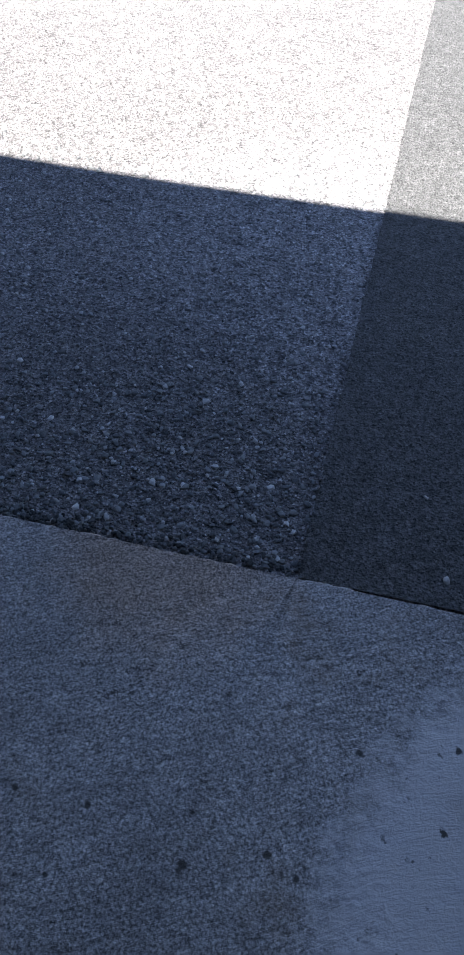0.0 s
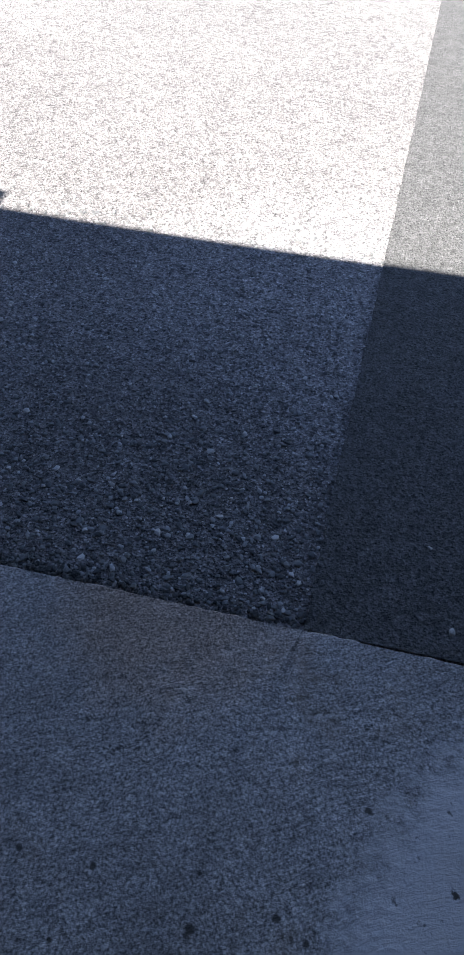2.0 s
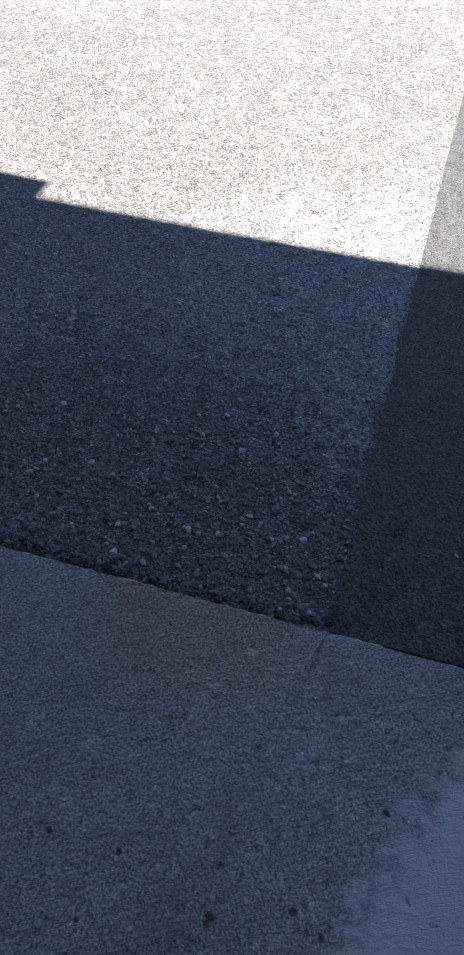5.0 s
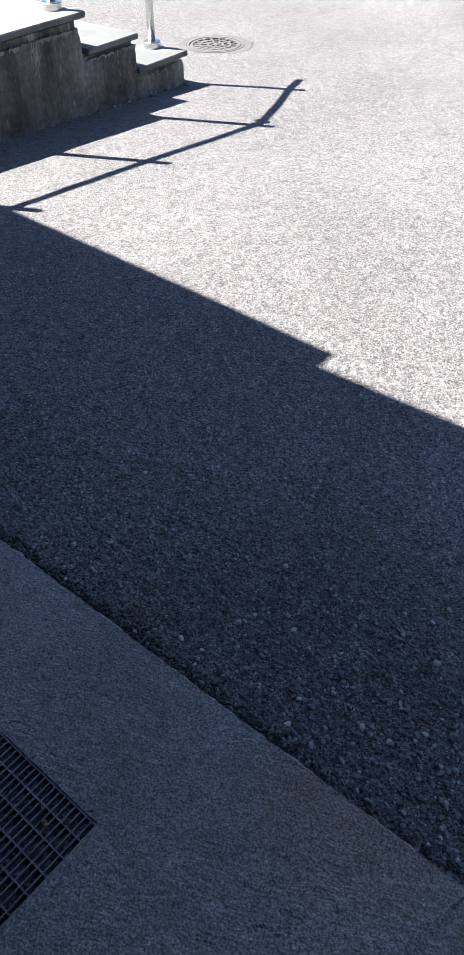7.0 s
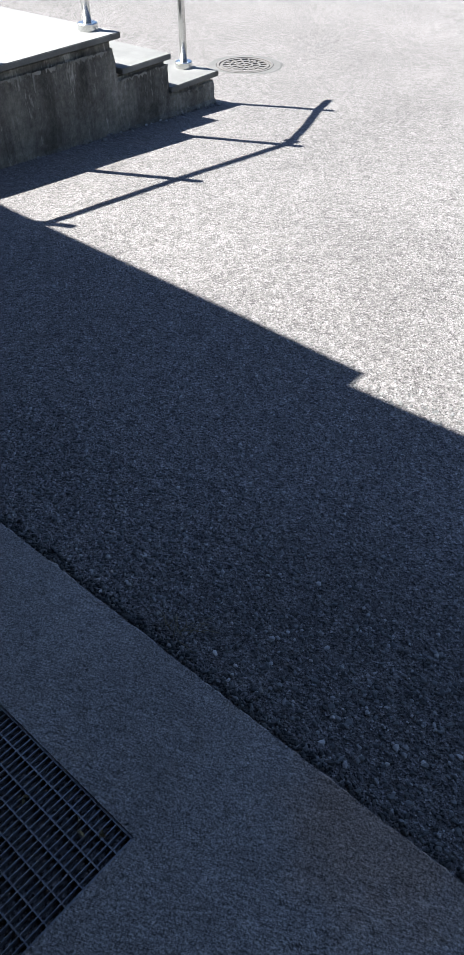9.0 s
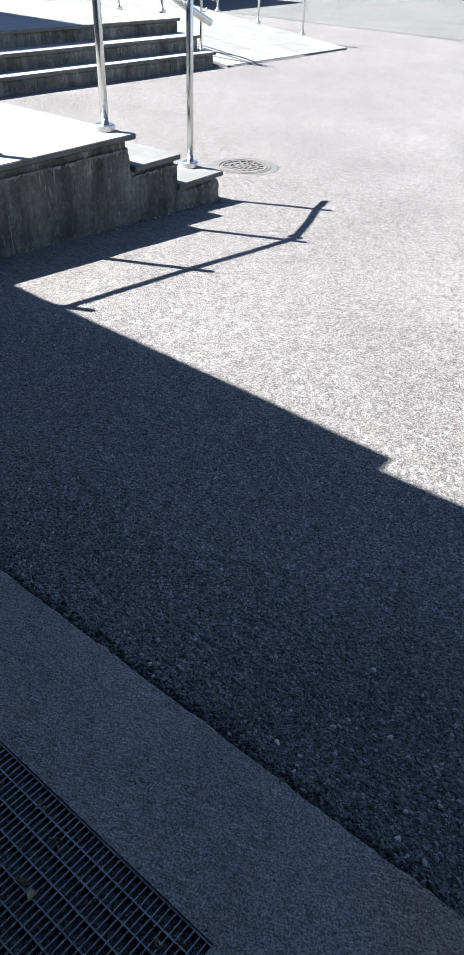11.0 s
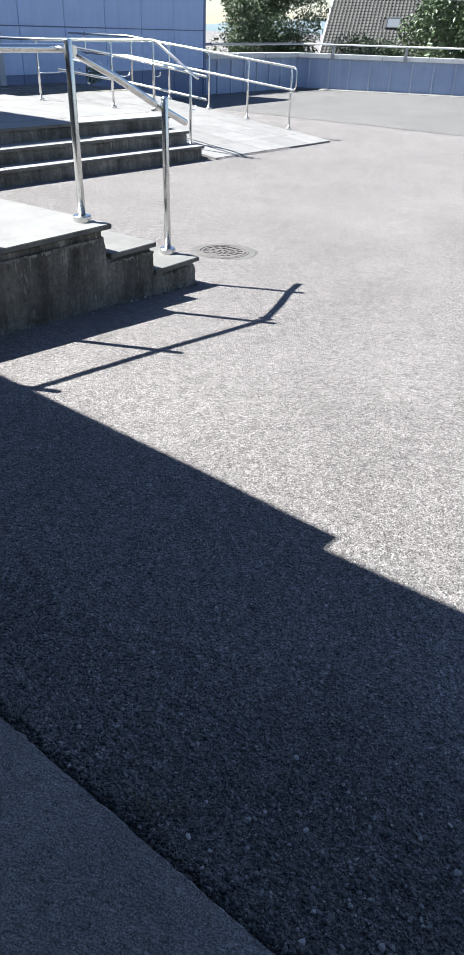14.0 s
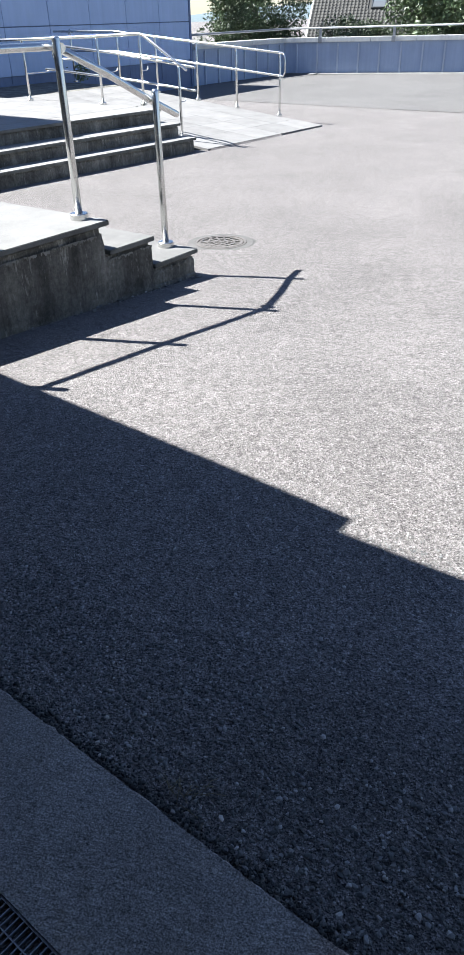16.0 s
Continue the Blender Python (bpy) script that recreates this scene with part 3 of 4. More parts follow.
def worn_render():
    """The uneven skin of old render on the side wall, chipped at its upper corners."""
    bm = bmesh.new()
    for y0, y1, zt in SKIN:
        ny, nz = max(2, round((y1 - y0) / 0.03)), 22
        grid = {}
        for i in range(ny + 1):
            for k in range(nz + 1):
                y = y0 + (y1 - y0) * i / ny
                z = -0.42 + (skin_top(y, zt) + 0.42) * k / nz
                out = 0.012 + 0.007 * noise.noise((y * 3, z * 3, 1)) + 0.004 * noise.noise((y * 13, z * 13, 4)) + 0.002 * noise.noise((y * 40, z * 40, 9))
                if k >= nz - 1 and noise.noise((y * 9, 3, zt)) > 0.05:
                    out -= 0.008
                if z < -0.2 - 0.03 * y + 0.02 * noise.noise((y * 6, 0, 0)):
                    out += 0.012
                grid[i, k] = bm.verts.new((SX + max(out, 0.001), y, z))
        for i in range(ny):
            for k in range(nz):
                bm.faces.new((grid[i, k], grid[i + 1, k], grid[i + 1, k + 1], grid[i, k + 1]))
        for k in range(nz):
            a, b = grid[ny, k], grid[ny, k + 1]
            bm.faces.new((a, bm.verts.new((SX - 0.02, a.co.y, a.co.z)), bm.verts.new((SX - 0.02, b.co.y, b.co.z)), b))
    bmesh.ops.recalc_face_normals(bm, faces=bm.faces)
    return bm


part("side_skin", worn_render(), WALL_STAINED, near, "chipped and stained cement render")


def lime_bleed():
    """A pale crust along the top of the render, with runs of uneven length below it."""
    bm = bmesh.new()
    for y0, y1, zt in SKIN:
        n = round((y1 - y0) / 0.006)
        prev = None
        for i in range(n + 1):
            y = y0 + (y1 - y0) * i / n
            top = skin_top(y, zt) + 0.004
            run = 0.004 + 0.03 * abs(noise.noise((y * 23, 7, zt))) + 0.02 * max(0.0, noise.noise((y * 70, 4, zt))) + 0.42 * max(0.0, noise.noise((y * 30, 1, zt)) - 0.2) * max(0.0, 0.4 + noise.noise((y * 3, 8, 2)))
            gap = noise.noise((y * 8, 12, zt)) < -0.12 or noise.noise((y * 47, 3, zt)) < -0.3
            low = top - max(0.004, run)
            pair = [bm.verts.new((SX + 0.02 + 0.003 * noise.noise((y * 40, z * 40, 3)), y, z)) for z in (top, low)]
            if prev and not gap:
                bm.faces.new((prev[0], pair[0], pair[1], prev[1]))
            prev = pair
    # one long white run
    prev = None
    for i in range(14):
        z = -0.02 - 0.2 * i / 13
        y, w = 1.52 + 0.006 * noise.noise((z * 30, 0, 0)), 0.002 + 0.003 * abs(noise.noise((z * 40, 3, 0)))
        pair = [bm.verts.new((SX + 0.023, y + k * w, z)) for k in (-1, 1)]
        if prev:
            bm.faces.new((prev[0], prev[1], pair[1], pair[0]))
        prev = pair
    bmesh.ops.recalc_face_normals(bm, faces=bm.faces)
    return bm


tagged(part("lime_crust", lime_bleed(), LIME, near, "pale lime crust with runs"), kind="stuff")
for i, (ny, z, side) in enumerate(levels):
    back = 0.3 if i == 0 else levels[i - 1][0] - 0.012
    xe = SX + side
    for w in (1.2, 1.2, 1.2):
        slab("tread", (xe - w + 0.004, back, z - 0.03), (xe, ny, z), near, "pale stone slab with shade put into its edge colour", SLAB_WORN if i else SLAB)
        xe -= w

handrail = thing("stair_handrail", "brushed stainless steel handrail on the entrance stairs", "handrail", (0, 0, 0))
PX = -3.66
POSTS = ((0.80, 0.228, 1.21), (1.58, 0.228, 1.195), (2.38, 0.228, 1.175))
for py, z0, z1 in POSTS:
    post(handrail, PX, py, z0, z1, 0.0225, 0.055)
    bracket(handrail, (PX, py, z1 - 0.11), (PX - 0.06, py + 0.02, z1 - 0.065))
post(handrail, PX - 0.105, 3.215, -0.135, 0.86, 0.0225, 0.055)
rail(handrail, [(PX - 0.055, 0.3, 1.125), (PX - 0.055, 2.1, 1.125), (PX - 0.055, 2.40, 1.125), (PX - 0.06, 2.45, 1.11)], 0.0215)
rail(handrail, [(PX - 0.06, 2.44, 1.115), (PX - 0.10, 2.8, 0.975), (PX - 0.15, 3.2, 0.80), (PX - 0.155, 3.47, 0.685)], 0.0215)
bm = bmesh.new()
tube(bm, [(PX - 0.03, 2.44, 1.115), (PX - 0.095, 2.44, 1.115)], 0.026, 16)
part("joint", bm, STEEL, handrail, "round rail joint")

# ---- far stairs, terrace and ramp ----
FZ = ZF + 0.51
far = thing("terrace_stairs", "three weathered concrete steps up to the paved terrace", "stairs", (-7.57, 7.87, 0), turn=-1.5)
runs = ((0.0, FZ - 0.34), (-0.28, FZ - 0.17), (-0.64, FZ))
for i, (fx, z) in enumerate(runs):
    bm = boxed((fx - 1.0, -6.5, ZF - 0.15), (fx - 0.02, -0.03 - 0.02 * i, z - 0.04), 0.01)
    part("riser", bm, WALL_STAINED, far, "stained concrete riser")
    ye = -0.0 - 0.02 * i
    for w in (1.62, 1.62, 1.62, 1.62):
        slab("tread", (fx - (0.4 if i < 2 else 0.6), ye - w + 0.006, z - 0.035), (fx, ye, z), far, "pale stone slab with shade put into its edge colour")
        ye -= w

terrace = thing("terrace", "raised terrace paved with pale slabs", "terrace", (0, 0, 0), kind="structure")
part("terrace_body", boxed((-16, 0.5, -0.8), (-8.75, 7.93, FZ - 0.03)), WALL_STAINED, terrace)
part("terrace_back", boxed((-16, 7.93, -0.8), (-12.55, 11.12, FZ - 0.03)), WALL_STAINED, terrace)
pav = boxed((0, 0, -0.03), (0.5988, 0.5988, 0), 0.0012)
pav_me = bpy.data.meshes.new("paving_slab")
pav.to_mesh(pav_me)
pav.free()
pav_me.materials.append(PAVER)


def lay(parent, x, y, z, pitch=0.0):
    ob = new("paving_slab", pav_me)
    ob.parent = parent
    ob.matrix_basis = pose(x, y, z, 0, pitch, 0)
    return ob


for i in range(9):
    for j in range(18):
        x, y = -9.36 - 0.6 * i, 7.32 - 0.6 * j
        if y > 1.5 and x > -14.6:
            lay(terrace, x, y, FZ + 0.002)
ramp = thing("access_ramp", "sloping access ramp of pale concrete pavers", "ramp", (0, 0, 0))
RX0, RX1 = -7.47, -12.55
RS = (FZ - ZF - 0.012) / (RX0 - RX1)


def ramp_z(x):
    return ZF + 0.012 + (RX0 - x) * RS


bm = bmesh.new()
prof = [(RX0, ZF - 0.2), (RX0, ramp_z(RX0) - 0.03), (RX1, ramp_z(RX1) - 0.03), (RX1, ZF - 0.2)]
a = [bm.verts.new((x, 7.96, z)) for x, z in prof]
b = [bm.verts.new((x, 11.03, z)) for x, z in prof]
bm.faces.new(a)
bm.faces.new(list(reversed(b)))
for k in range(4):
    bm.faces.new((a[k], b[k], b[(k + 1) % 4], a[(k + 1) % 4]))
bmesh.ops.recalc_face_normals(bm, faces=bm.faces)
part("ramp_body", bm, WALL_STAINED, ramp, "dark concrete edge of the ramp")
pitch = math.degrees(math.atan(RS))
for i in range(8):
    for j in range(5):
        x = RX0 - 0.6 * (i + 1) + 0.02
        lay(ramp, x, 7.98 + 0.605 * j, ramp_z(x) + 0.002, pitch)

# asphalt worn up against the foot of the ramp, open only near its outer corner
bm = bmesh.new()
prev = None
for i in range(36):
    y = 8.02 + 1.75 * i / 35
    w = 0.05 + 0.09 * abs(noise.noise((y * 2.3, 3, 0))) + 0.03 * noise.noise((y * 11, 5, 0))
    zt = ramp_z(RX0) - 0.004 - 0.012 * abs(noise.noise((y * 4, 9, 0)))
    row = [bm.verts.new(v) for v in ((RX0 + 0.004, y, zt), (RX0 + w * 0.5, y, ZF + 0.004), (RX0 + w, y, ZF - 0.016))]
    if prev:
        for k in range(2):
            bm.faces.new((prev[k], prev[k + 1], row[k + 1], row[k]))
    prev = row
part("asphalt_fillet", bm, ASPHALT_OLD, ramp, "asphalt worn up against the ramp foot")

# outer ramp rail
outer = thing("ramp_handrail", "double stainless steel handrail along the outer side of the ramp", "handrail", (0, 0, 0), group="ramp rails")
OY = 11.0


def top_z(x):
    return ramp_z(x) + 1.0 + 0.012 * (x + 8.38)


for x in (-8.36, -9.32, -10.26, -11.3, -12.35, -13.75):
    z0 = min(ramp_z(x), FZ)
    post(outer, x, OY, z0, min(top_z(x), 1.12), 0.019, 0.05)
    for o in (0.02, 0.36):
        bracket(outer, (x, OY, min(top_z(x), 1.1) - o - 0.07), (x + 0.03, OY - 0.06, min(top_z(x), 1.1) - o - 0.01))
for o in (0.02, 0.36):
    rail(outer, [(-14.2, OY - 0.05, 1.1 - o), (-12.4, OY - 0.05, min(top_z(-12.4), 1.1) - o), (-8.25, OY - 0.05, top_z(-8.25) - o)], 0.02)
bm = bmesh.new()
tube(bm, [(-8.25, OY - 0.05, top_z(-8.25) - 0.02), (-8.22, OY - 0.05, top_z(-8.25) - 0.08), (-8.22, OY - 0.05, top_z(-8.25) - 0.3), (-8.25, OY - 0.05, top_z(-8.25) - 0.36)], 0.012, 10)
part("end_loop", bm, STEEL, outer)

# inner ramp rail and the terrace rail that bends down the stairs
inner = thing("ramp_handrail", "double stainless steel handrail along the inner side of the ramp", "handrail", (0, 0, 0), group="ramp rails")
rail(inner, [(-10.7, 8.2, 0.92), (-9.4, 8.2, 0.82), (-7.83, 8.2, 0.655)], 0.018)
rail(inner, [(-11.15, 8.2, 0.59), (-9.4, 8.2, 0.49), (-7.83, 8.2, 0.365)], 0.018)
part("end_loop", tubed([(-10.7, 8.2, 0.92), (-10.78, 8.2, 0.9), (-10.78, 8.2, 0.76), (-10.7, 8.2, 0.74), (-10.1, 8.2, 0.72)], 0.014, 10), STEEL, inner)
terr = thing("terrace_handrail", "stainless steel handrail on the terrace edge, bent down along the steps", "handrail", (0, 0, 0))
for x, y, z0, z1 in ((-11.11, 7.76, FZ, 1.0), (-9.46, 7.87, FZ, 1.03), (-8.8, 8.10, FZ, 1.06), (-8.08, 8.13, ramp_z(-8.08), 0.67), (-12.9, 7.76, FZ, 1.0)):
    post(terr, x, y, z0, z1, 0.019, 0.05)
    bracket(terr, (x, y, z1 - 0.45), (x + 0.04, 8.2, z1 - 0.40))
rail(terr, [(-14.3, 7.7, 1.0), (-11.1, 7.76, 1.02), (-9.46, 7.87, 1.05), (-8.8, 8.1, 1.07), (-8.72, 8.1, 1.055), (-7.92, 8.12, 0.625)], 0.021)

# ---- clad building ----
bld = thing("clad_building", "low building clad in smooth blue-grey panels", "building", (-14.55, 9.6, 0), turn=6.5)
part("wall", boxed((-9, -9.0, -0.6), (-0.04, 6.95, 2.5)), CLAD_DARK, bld, "dark backing of the cladding")
rows = ((0.30, 1.17), (1.19, 2.09), (2.11, 2.5))
for zi, (z0, z1) in enumerate(rows):
    for k in range(12):
        y1 = 6.95 - 1.31 * k
        part("panel", boxed((-0.05, y1 - 1.298, z0), (0.0, y1, z1), 0.004), CLAD, bld)
for k in range(12):
    part("plinth_panel", boxed((-0.06, 6.95 - 1.31 * k - 1.298, -0.55), (-0.02, 6.95 - 1.31 * k, 0.285), 0.004), CLAD_DARK, bld)
part("corner_trim", boxed((-0.06, 6.952, -0.5), (0.02, 7.03, 2.51), 0.004), CLAD_DARK, bld, "dark corner trim")
part("roof", boxed((-9.2, -9.1, 2.51), (0.03, 7.05, 2.62), 0.02), CLAD_DARK, bld, "flat roof edge")
part("pilaster", boxed((0.0, -0.32, -0.5), (0.07, -0.16, 2.5), 0.006), PILASTER, bld, "grey metal corner strip")

# ---- parapet ----
par = thing("parapet", "blue-grey ribbed parapet wall with a pale metal coping", "parapet wall", (0, 0, 0), kind="structure")
PT = 0.62


def parapet_run(a, b, name, first):
    a, b = Vector((*a, 0)), Vector((*b, 0))
    d = b - a
    ang = math.degrees(math.atan2(d.y, d.x))
    n = d.length
    m = pose(a.x, a.y, 0, 0, 0, ang)
    part(name, boxed((0, 0, ZF - 0.3), (n, 0.24, PT - 0.10), 0.0, m), PARAPET, par)
    k = first
    while k < n - 0.1:
        part("rib", boxed((k - 0.024, -0.05, ZF - 0.05), (k + 0.024, 0.0, PT - 0.14), 0.008, m), PARAPET_RIB, par)
        k += 0.66
    k = 0.0
    while k < n:
        part("coping", boxed((k + 0.004, -0.09, PT - 0.1), (min(k + 1.4, n) - 0.004, 0.32, PT + 0.03), 0.012, m), CAP, par)
        k += 1.4
    return m, n


m1, n1 = parapet_run((-15.45, 16.75), (-15.75, 21.75), "parapet_side", 0.5)
m2, n2 = parapet_run((-15.75, 21.5), (14.0, 33.2), "parapet_wall", 0.45)
prail = thing("parapet_rail", "steel handrail on slanted brackets above the parapet coping", "railing", (0, 0, 0))
part("rail", tubed([m2 @ Vector((0.2, 0.05, 0.9)), m2 @ Vector((10, 0.05, 0.93)), m2 @ Vector((n2, 0.05, 0.93))], 0.026, 12), GRILL, prail)
k = 1.2
while k < n2:
    bm = bmesh.new()
    box(bm, (k - 0.04, -0.02, PT + 0.03), (k + 0.04, 0.02, 0.9), 0.006, m2)
    box(bm, (k - 0.06, -0.1, PT - 0.12), (k + 0.06, -0.092, PT + 0.05), 0.0, m2)
    part("support", bm, GRILL, prail)
    k += 2.3
part("rail", tubed([Vector((-15.5, 16.5, 0.86)), Vector((-15.6, 21.6, 0.9))], 0.03, 12), GRILL, prail)

# ---- drain ----
DX, DY = -4.08, 4.2
drain = thing("drain_cover", "round cast-iron drain cover with slots, set in a mortar collar", "drain cover", (DX, DY, surface(DX, DY) - 0.012))


def ring(bm, profile, n=48, wobble=0.0):
    """A turned ring from its radii and heights."""
    loops = []
    for i, (r, z) in enumerate(profile):
        loops.append([bm.verts.new(((r + (wobble * noise.noise((k * 0.5, i, 2)) if i == 0 else 0)) * math.cos(k * math.tau / n),
                                    (r + (wobble * noise.noise((k * 0.5, i, 2)) if i == 0 else 0)) * math.sin(k * math.tau / n), z)) for k in range(n)])
    for a, b in zip(loops, loops[1:]):
        for k in range(n):
            bm.faces.new((a[k], a[(k + 1) % n], b[(k + 1) % n], b[k]))


bm = bmesh.new()
ring(bm, ((0.30, -0.006), (0.275, 0.003), (0.222, 0.004), (0.22, -0.03)), wobble=0.035)
part("collar", bm, COLLAR, drain, "grey mortar collar")
bm = bmesh.new()
ring(bm, ((0.219, -0.03), (0.218, 0.006), (0.2, 0.007), (0.198, -0.004), (0.19, -0.004), (0.188, 0.006), (0.168, 0.006), (0.166, -0.05)))
part("frame", bm, IRON, drain, "iron seating ring")
# a shallow near-black disc stands in for the unlit shaft
bm = bmesh.new()
disc(bm, (0, 0, -0.06), 0.17, 0.01, 32)
part("shaft", bm, PIT_SHADE, drain, "near-black disc painted as the shade in the shaft")
for r0, r1 in ((0.108, 0.122), (0.05, 0.066)):
    bm = bmesh.new()
    ring(bm, ((r1, -0.02), (r1, 0.005), (r0, 0.005), (r0, -0.02)))
    part("hoop", bm, IRON, drain)
bm = bmesh.new()
disc(bm, (0, 0, -0.02), 0.022, 0.026, 20)
part("boss", bm, IRON, drain)
for count, r0, r1, w in ((16, 0.12, 0.17, 0.0085), (11, 0.063, 0.11, 0.0085), (6, 0.018, 0.053, 0.008)):
    for k in range(count):
        part("rib", boxed((r0, -w, -0.02), (r1, w, 0.0045), 0.002, pose(0, 0, 0, 0, 0, 360 * (k + 0.3) / count)), IRON, drain)
# ---- off-view wing whose shadow falls on the terrace ----
wing = thing("side_wing", "taller plain plaster wing beside the terrace", "building", (0, 0, 0))
part("wall", boxed((-22, -6, -0.5), (-13.3, 3.8, 6.5)), RENDER_WALL, wing)
part("roof", boxed((-22.1, -6.1, 6.5), (-13.25, 3.85, 6.75), 0.02), GREY_METAL, wing, "grey roof edge")

# ---- picnic table ----
table = thing("picnic_table", "weathered grey plank picnic table on dark metal legs", "picnic table", (-5.68, 13.95, ZF - 0.005), turn=16)
for k in range(5):
    part("top_plank", boxed((-0.12, 0.38 + 0.15 * k, 0.73), (1.78, 0.52 + 0.15 * k, 0.775), 0.006), PLANK, table)
for y0 in (-0.02, 0.14, 1.22, 1.38):
    part("seat_plank", boxed((-0.12, y0, 0.41), (1.78, y0 + 0.14, 0.455), 0.006), PLANK, table)
for x in (0.08, 1.5):
    for a, b in (((x, 0.0, 0.0), (x, 0.62, 0.73)), ((x, 1.5, 0.0), (x, 0.88, 0.73))):
        part("leg", tubed([a, b], 0.028, 8), GREY_METAL, table)
    part("bearer", boxed((x - 0.025, 0.0, 0.355), (x + 0.025, 1.5, 0.41), 0.004), GREY_METAL, table)
    part("foot", boxed((x - 0.03, -0.04, 0.0), (x + 0.03, 1.54, 0.03), 0.004), GREY_METAL, table)
    part("brace", tubed([(x, 0.75, 0.38), (0.79 + (x - 0.79) * 0.25, 0.75, 0.73)], 0.018, 8), GREY_METAL, table)
part("beam", boxed((0.08, 0.71, 0.31), (1.5, 0.79, 0.355), 0.004), GREY_METAL, table)


# ---- plants ----
def leaves(points, size, seed, droop=0.3):
    """Folded leaf blades of two quads each at the points, as one mesh."""
    r = np.random.default_rng(seed)
    verts, faces = [], []
    for p in points:
        s = size * r.uniform(0.6, 1.3)
        a, b = r.uniform(0, math.tau), r.uniform(-0.9, 0.5) - droop
        d = np.array([math.cos(a) * math.cos(b), math.sin(a) * math.cos(b), math.sin(b)])
        w = np.cross(d, r.normal(size=3))
        w /= np.linalg.norm(w) + 1e-9
        n = np.cross(d, w)
        p = np.array(p)
        q = [p, p + d * s * 0.5 + w * s * 0.26 + n * s * 0.06, p + d * s, p + d * s * 0.5 - w * s * 0.26 + n * s * 0.06]
        k = len(verts)
        verts += [tuple(v) for v in q]
        faces += [(k, k + 1, k + 2), (k, k + 2, k + 3)]
    return verts, faces


def crown_points(lumps, n, seed):
    """Points in the outer shell of many overlapping lumps, so that gaps and an uneven outline remain."""
    r = np.random.default_rng(seed)
    out = []
    for _ in range(n):
        x, y, z, rad = lumps[r.integers(len(lumps))]
        d = r.normal(size=3)
        d /= np.linalg.norm(d)
        k = rad * (1 - 0.5 * r.random() ** 2)
        out.append((x + d[0] * k, y + d[1] * k, z + d[2] * k * 0.85))
    return out


def tree(name, label, category, at, height, spread, n, size, material, seed, lumps=26, low=0.15):
    t = thing(name, label, category, at)
    r = np.random.default_rng(seed)
    L = []
    for _ in range(lumps):
        h = low + (1 - low) * r.random()
        ring = spread * math.sqrt(max(0.05, 1 - ((h - 0.45) / 0.62) ** 2))
        a, q = r.uniform(0, math.tau), ring * math.sqrt(r.random()) * 0.85
        L.append((q * math.cos(a), q * math.sin(a), h * height, spread * r.uniform(0.22, 0.4)))
    bm = bmesh.new()
    for k in range(6):
        z0, z1 = height * 0.75 * k / 6, height * 0.75 * (k + 1) / 6
        tube(bm, [(0.05 * math.sin(k), 0.04 * math.cos(k), z0), (0.05 * math.sin(k + 1), 0.04 * math.cos(k + 1), z1)], 0.13 * (1 - k / 7), 8)
    part("trunk", bm, BARK, t)
    for x, y, z, rad in L[:14]:
        bm = bmesh.new()
        tube(bm, [(0, 0, z * 0.45), (x * 0.5, y * 0.5, z * 0.75), (x, y, z)], 0.028, 6)
        part("limb", bm, BARK, t)
    part("crown", leaves(crown_points(L, n, seed + 1), size, seed + 2), material, t, "dense leafy crown")
    return t


tree("broadleaf_shrub", "large dark green evergreen shrub behind the parapet", "shrub", (-18.95, 24.2, ZF), 5.6, 2.2, 60000, 0.1, LEAF_A, 11, 75, 0.06)
tree("broadleaf_shrub", "bright green leafy shrub in front of the tiled roof", "shrub", (-13.0, 28.2, ZF), 5.4, 2.3, 34000, 0.15, LEAF_B, 21, 60, 0.08)
tree("young_tree", "thin young tree with sparse foliage beside the clad building", "tree", (-19.75, 20.9, ZF), 5.0, 0.85, 1700, 0.1, LEAF_A, 31, 18, 0.3)
tree("broadleaf_shrub", "low green shrub behind the parapet coping", "shrub", (-16.6, 26.9, ZF), 1.25, 1.5, 6000, 0.09, LEAF_A, 41, 24, 0.1)
tree("broadleaf_shrub", "low green shrub behind the parapet coping", "shrub", (-15.0, 27.4, ZF), 1.15, 1.4, 5000, 0.09, LEAF_B, 51, 24, 0.1)
tree("broadleaf_shrub", "green shrub behind the parapet", "shrub", (-9.6, 29.2, ZF), 4.6, 2.0, 20000, 0.11, LEAF_A, 61, 30, 0.08)

weed = thing("weed", "small green weed growing at the foot of the wall", "weed", (-13.9, 11.3, FZ))
r = np.random.default_rng(3)
part("stem", tubed([(0, 0, 0), (0.02, 0.01, 0.18), (0.0, 0.03, 0.34)], 0.006, 6), BARK, weed)
part("foliage", leaves([(r.normal(0, 0.09), r.normal(0, 0.09), abs(r.normal(0.17, 0.1)) + 0.02) for _ in range(160)], 0.08, 7), LEAF_B, weed)

# ---- house beyond ----
house = thing("house", "house with a grey-brown pantile roof and two roof windows", "house", (-37.2, 54.2, ZF), turn=24)
SL = radians(38)
E0 = -1.5                                               # eave height over the ground
cs, sn = math.cos(SL), math.sin(SL)


def roof_at(u, s, lift=0.0):
    """A place on the roof: u along the eave, s up the slope."""
    return (u, s * cs - lift * sn, E0 + s * sn + lift * cs)


